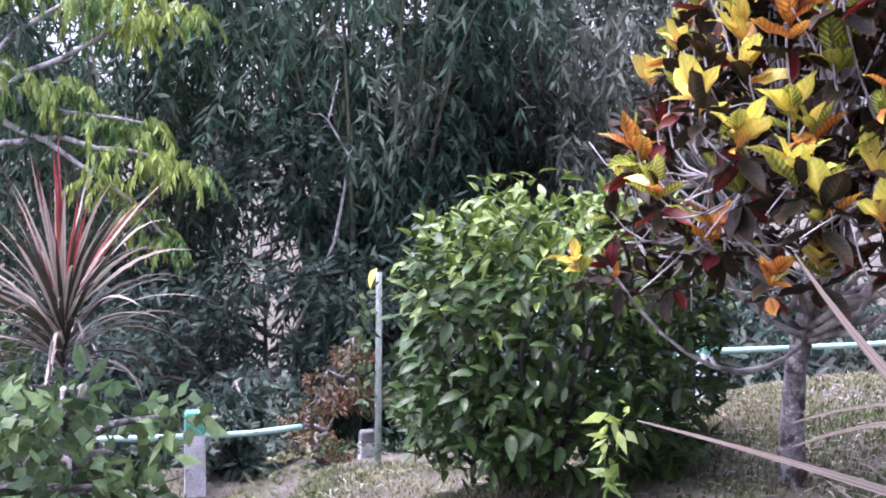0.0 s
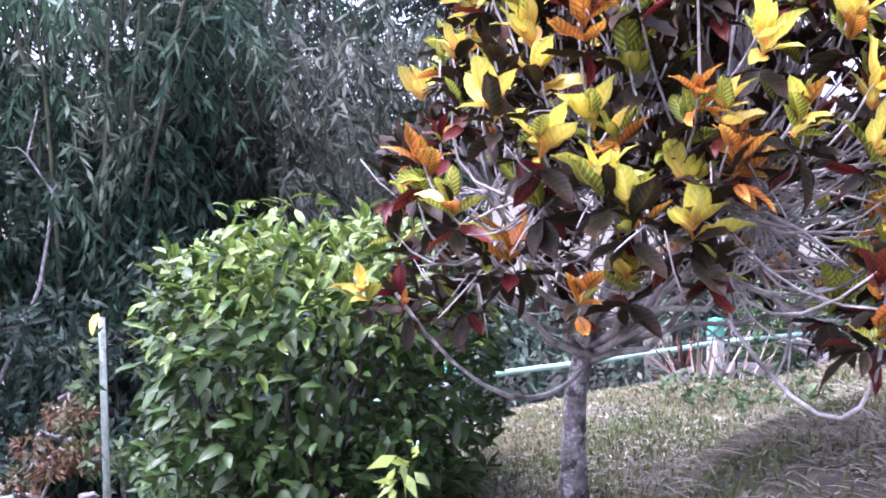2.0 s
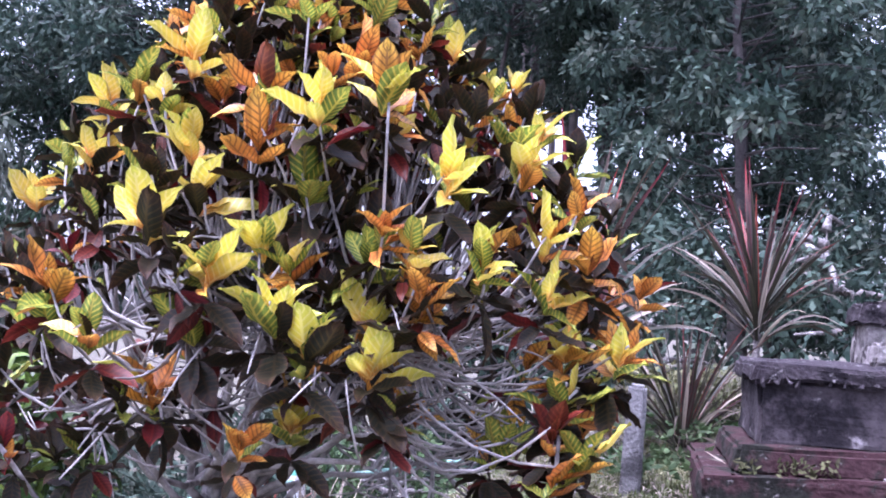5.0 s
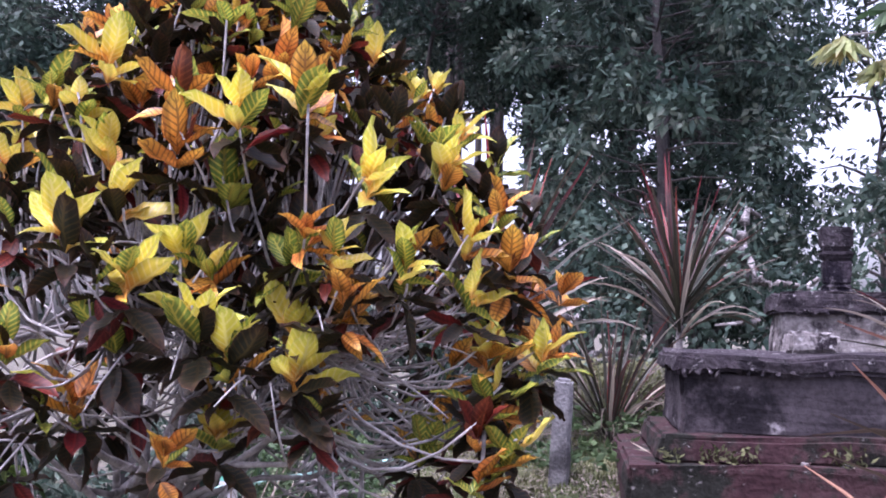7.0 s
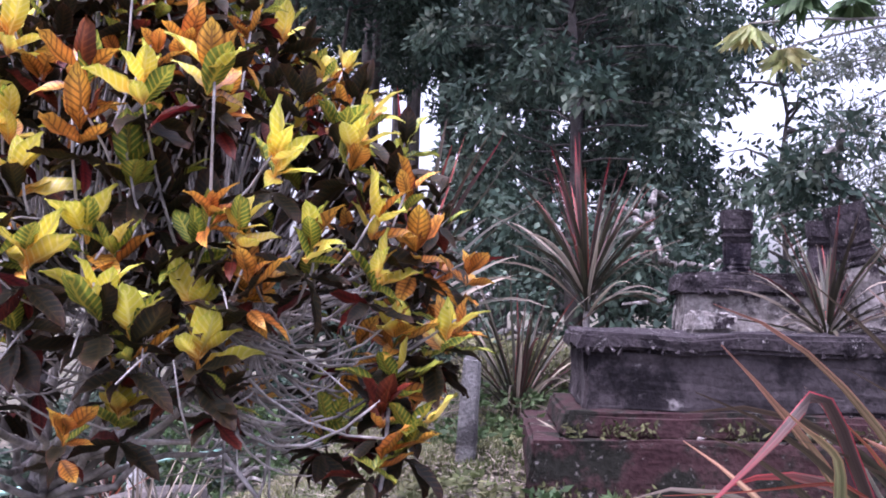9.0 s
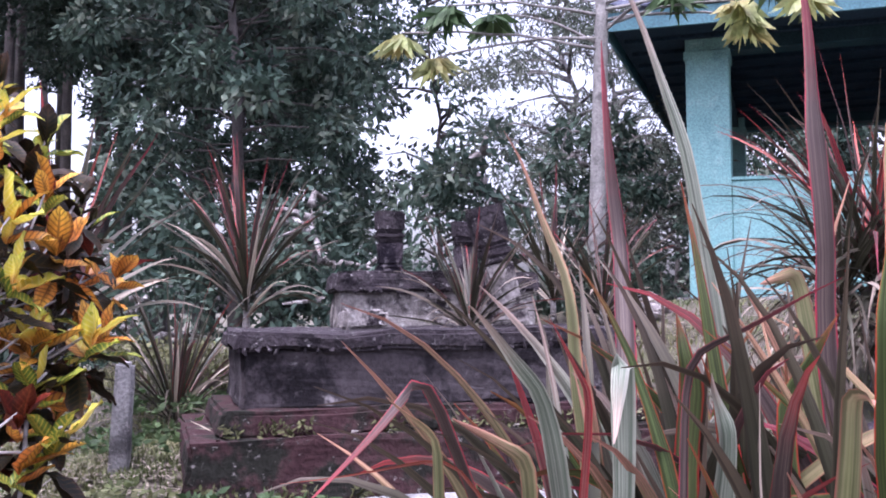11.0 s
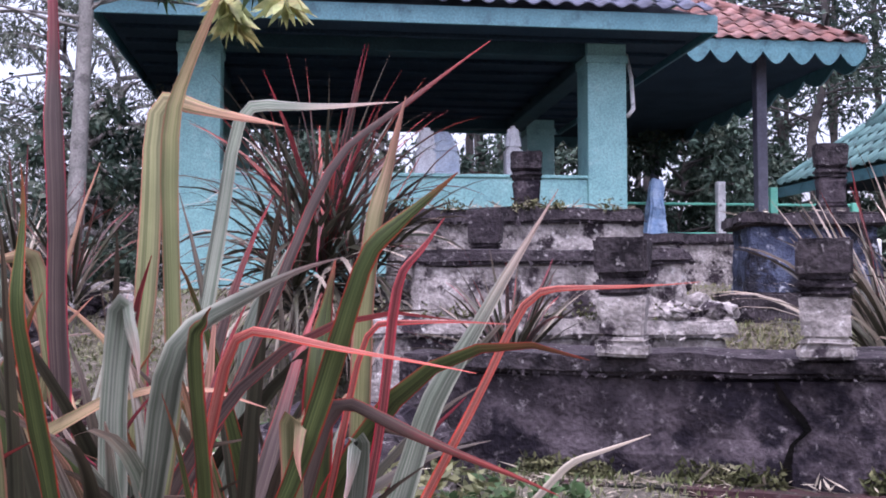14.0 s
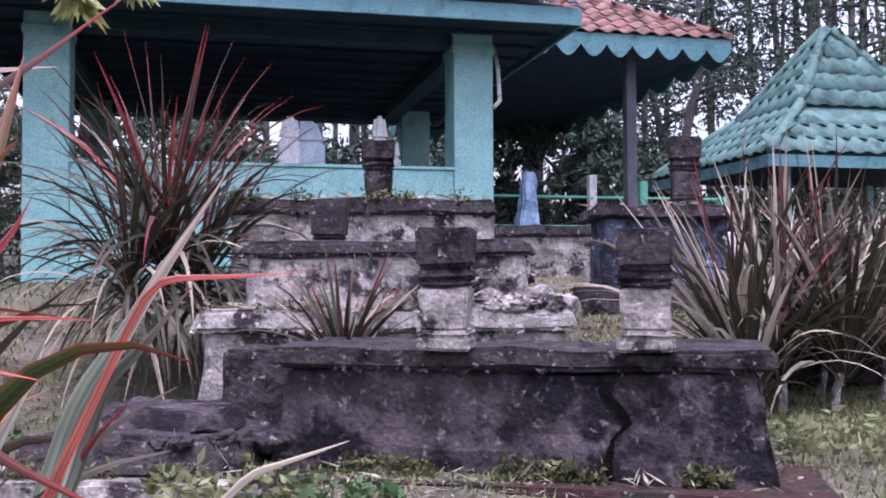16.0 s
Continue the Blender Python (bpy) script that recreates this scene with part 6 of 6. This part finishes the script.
# ---- weeds, litter and rubble ----
def weed(at, r, count, material, label, seed, leaf_l=0.06, leaf_w=0.03):
    rng = random.Random(seed)
    s = Soup()
    for _ in range(count):
        a, q = rng.uniform(0, 6.2832), r * math.sqrt(rng.random())
        p = Vector((at[0] + math.cos(a) * q, at[1] + math.sin(a) * q, at[2]))
        h = rng.uniform(0.02, 0.16) * (1.2 - q / r * 0.6)
        tube(s, [p, p + Vector((rng.uniform(-0.03, 0.03), rng.uniform(-0.03, 0.03), h))], [0.0015, 0.001], 3)
        for _ in range(5):
            d = rand_dir(rng)
            d.z = abs(d.z) * 0.5
            spray(s, p + Vector((0, 0, h * rng.uniform(0.5, 1))), d, leaf_l * rng.uniform(0.6, 1.3), leaf_w, rng)
    tagged(new("weeds", s.mesh("weeds", M[material], False)), label, "weeds", kind="stuff")


for k, (x, y, r, n) in enumerate(((-4.45, 4.0, 0.35, 60), (-4.75, 4.75, 0.4, 60), (-3.6, 3.75, 0.4, 50), (-0.7, 4.1, 0.35, 60), (-1.4, 5.6, 0.5, 70), (1.5, 5.3, 0.5, 80), (-5.6, 6.0, 0.6, 110), (-5.0, 5.5, 0.5, 80), (-11.2, 0.6, 0.8, 90), (1.35, 5.1, 0.4, 90), (1.5, 6.2, 0.6, 90), (-0.4, 3.75, 0.3, 50), (1.9, 4.2, 0.4, 70), (-6.6, 4.2, 0.6, 60), (-5.6, 3.9, 0.5, 50), (-7.4, 0.1, 0.6, 60))):
    weed((x, y, ground_z(x, y)), r, n, "shrub_leaf" if k % 3 else "grass", "low green weeds between the graves", 500 + k)


def litter_on(m, lx, ly, z, count, seed, name="tomb_litter"):
    rng = random.Random(seed)
    s = Soup()
    for _ in range(count):
        p = m @ Vector((rng.uniform(-lx, lx) / 2, rng.uniform(-ly, ly) / 2, z + rng.uniform(0.0, 0.02)))
        d = rand_dir(rng)
        d.z = abs(d.z) * 0.3
        spray(s, p, d, rng.uniform(0.04, 0.16), rng.uniform(0.006, 0.02), rng)
    tagged(new(name, s.mesh(name, M["straw"], False)), "dry leaf litter and moss lying on the stone", "litter", kind="stuff")


litter_on(up_m, 1.6, 0.6, 0.815, 260, 601)
litter_on(mid_m, 1.8, 0.7, 0.625, 160, 602)
litter_on(low_m, 1.1, 1.3, 0.325, 240, 603)
litter_on(big_m, 2.3, 1.2, 0.262, 120, 604)
litter_on(right_m, 1.0, 0.6, 0.855, 60, 605)
litter_on(front_m, 2.2, 0.98, 0.062, 260, 606)


def stone_lump(name, at, r, material, label, seed, group="loose stones"):
    bm = bmesh.new()
    bmesh.ops.create_icosphere(bm, subdivisions=3, radius=r)
    for v in bm.verts:
        v.co += noise.noise_vector(v.co * (1.4 / r) + Vector((seed, 0, 0))) * r * 0.45 + noise.noise_vector(v.co * (5 / r) + Vector((0, seed, 0))) * r * 0.1
        v.co.z *= 0.65
    me = bpy.data.meshes.new(name)
    bm.transform(Matrix.Translation(Vector(at) + Vector((0, 0, r * 0.3))))
    bm.to_mesh(me)
    bm.free()
    me.materials.append(M[material])
    tagged(new(name, me), label, "stone", group)


rng = random.Random(55)
for k in range(16):
    x, y = -2.75 + rng.uniform(-0.3, 0.3), 8.35 + rng.uniform(-0.25, 0.25)
    stone_lump("rubble_stone", (x, y, ground_z(x, y) + 0.06 * (k % 3)), rng.uniform(0.05, 0.1), "stone_pale" if k % 2 else "stone_dark", "loose rubble stone heaped by the pavilion", k)
for k, (u, v) in enumerate(((-0.45, -0.55), (-0.28, -0.57), (0.1, -0.55), (0.35, -0.54))):
    p = big_m @ Vector((u, v - 0.02, 0.258))
    stone_lump("pebble", p, 0.022, "stone_pale", "small pale pebble on the tomb's step", 30 + k)
for k in range(9):
    p = mid_m @ Vector((rng.uniform(0.2, 0.95), rng.uniform(-0.36, -0.2), 0.62))
    stone_lump("loose_stone", p, rng.uniform(0.05, 0.09), "stone_pale", "rough loose stone on the tiered tomb", 60 + k)


for k in range(30):
    p = low_m @ Vector((rng.uniform(-0.1, 0.6), rng.uniform(-0.55, 0.6), 0.36 + 0.06 * rng.random()))
    stone_lump("loose_stone", p, rng.uniform(0.03, 0.07), "stone_dark" if k % 3 else "stone_pale", "rough mossy stone tumbled on the sunken grave", 90 + k)
for k in range(16):
    p = mid_m @ Vector((rng.uniform(0.35, 0.8), rng.uniform(-0.3, 0.1), 0.62 + 0.22 * rng.random() * (k % 2)))
    stone_lump("loose_stone", p, rng.uniform(0.06, 0.12), "stone_pale", "rough pale stone heaped on the tiered tomb", 130 + k)


def moss_strip(m, lx, y, z, count, seed):
    rng = random.Random(seed)
    s = Soup()
    for _ in range(count):
        u = rng.uniform(-0.5, 0.5) * lx
        if noise.noise((u * 3, seed, 0)) < -0.05:
            continue
        p = m @ Vector((u, y - rng.uniform(-0.01, 0.05), z + 0.07 * rng.random() ** 2))
        spray(s, p, rand_dir(rng) + Vector((0, 0, 0.2)), rng.uniform(0.02, 0.05), rng.uniform(0.01, 0.02), rng)
    tagged(new("moss", s.mesh("moss", M["moss"], False)), "dark moss and tiny weeds along the tomb's foot", "moss", kind="stuff")


moss_strip(front_m, 1.98, -0.33, 0.065, 2600, 3)
moss_strip(low_m, 1.2, -0.6, 0.3, 700, 11)
moss_strip(up_m, 1.7, -0.33, 0.8, 900, 13)
moss_strip(mid_m, 1.9, -0.37, 0.62, 500, 5)
moss_strip(big_m, 2.1, -0.575, 0.27, 700, 7)
moss_strip(big_m, 2.4, -0.68, 0.0, 800, 9)
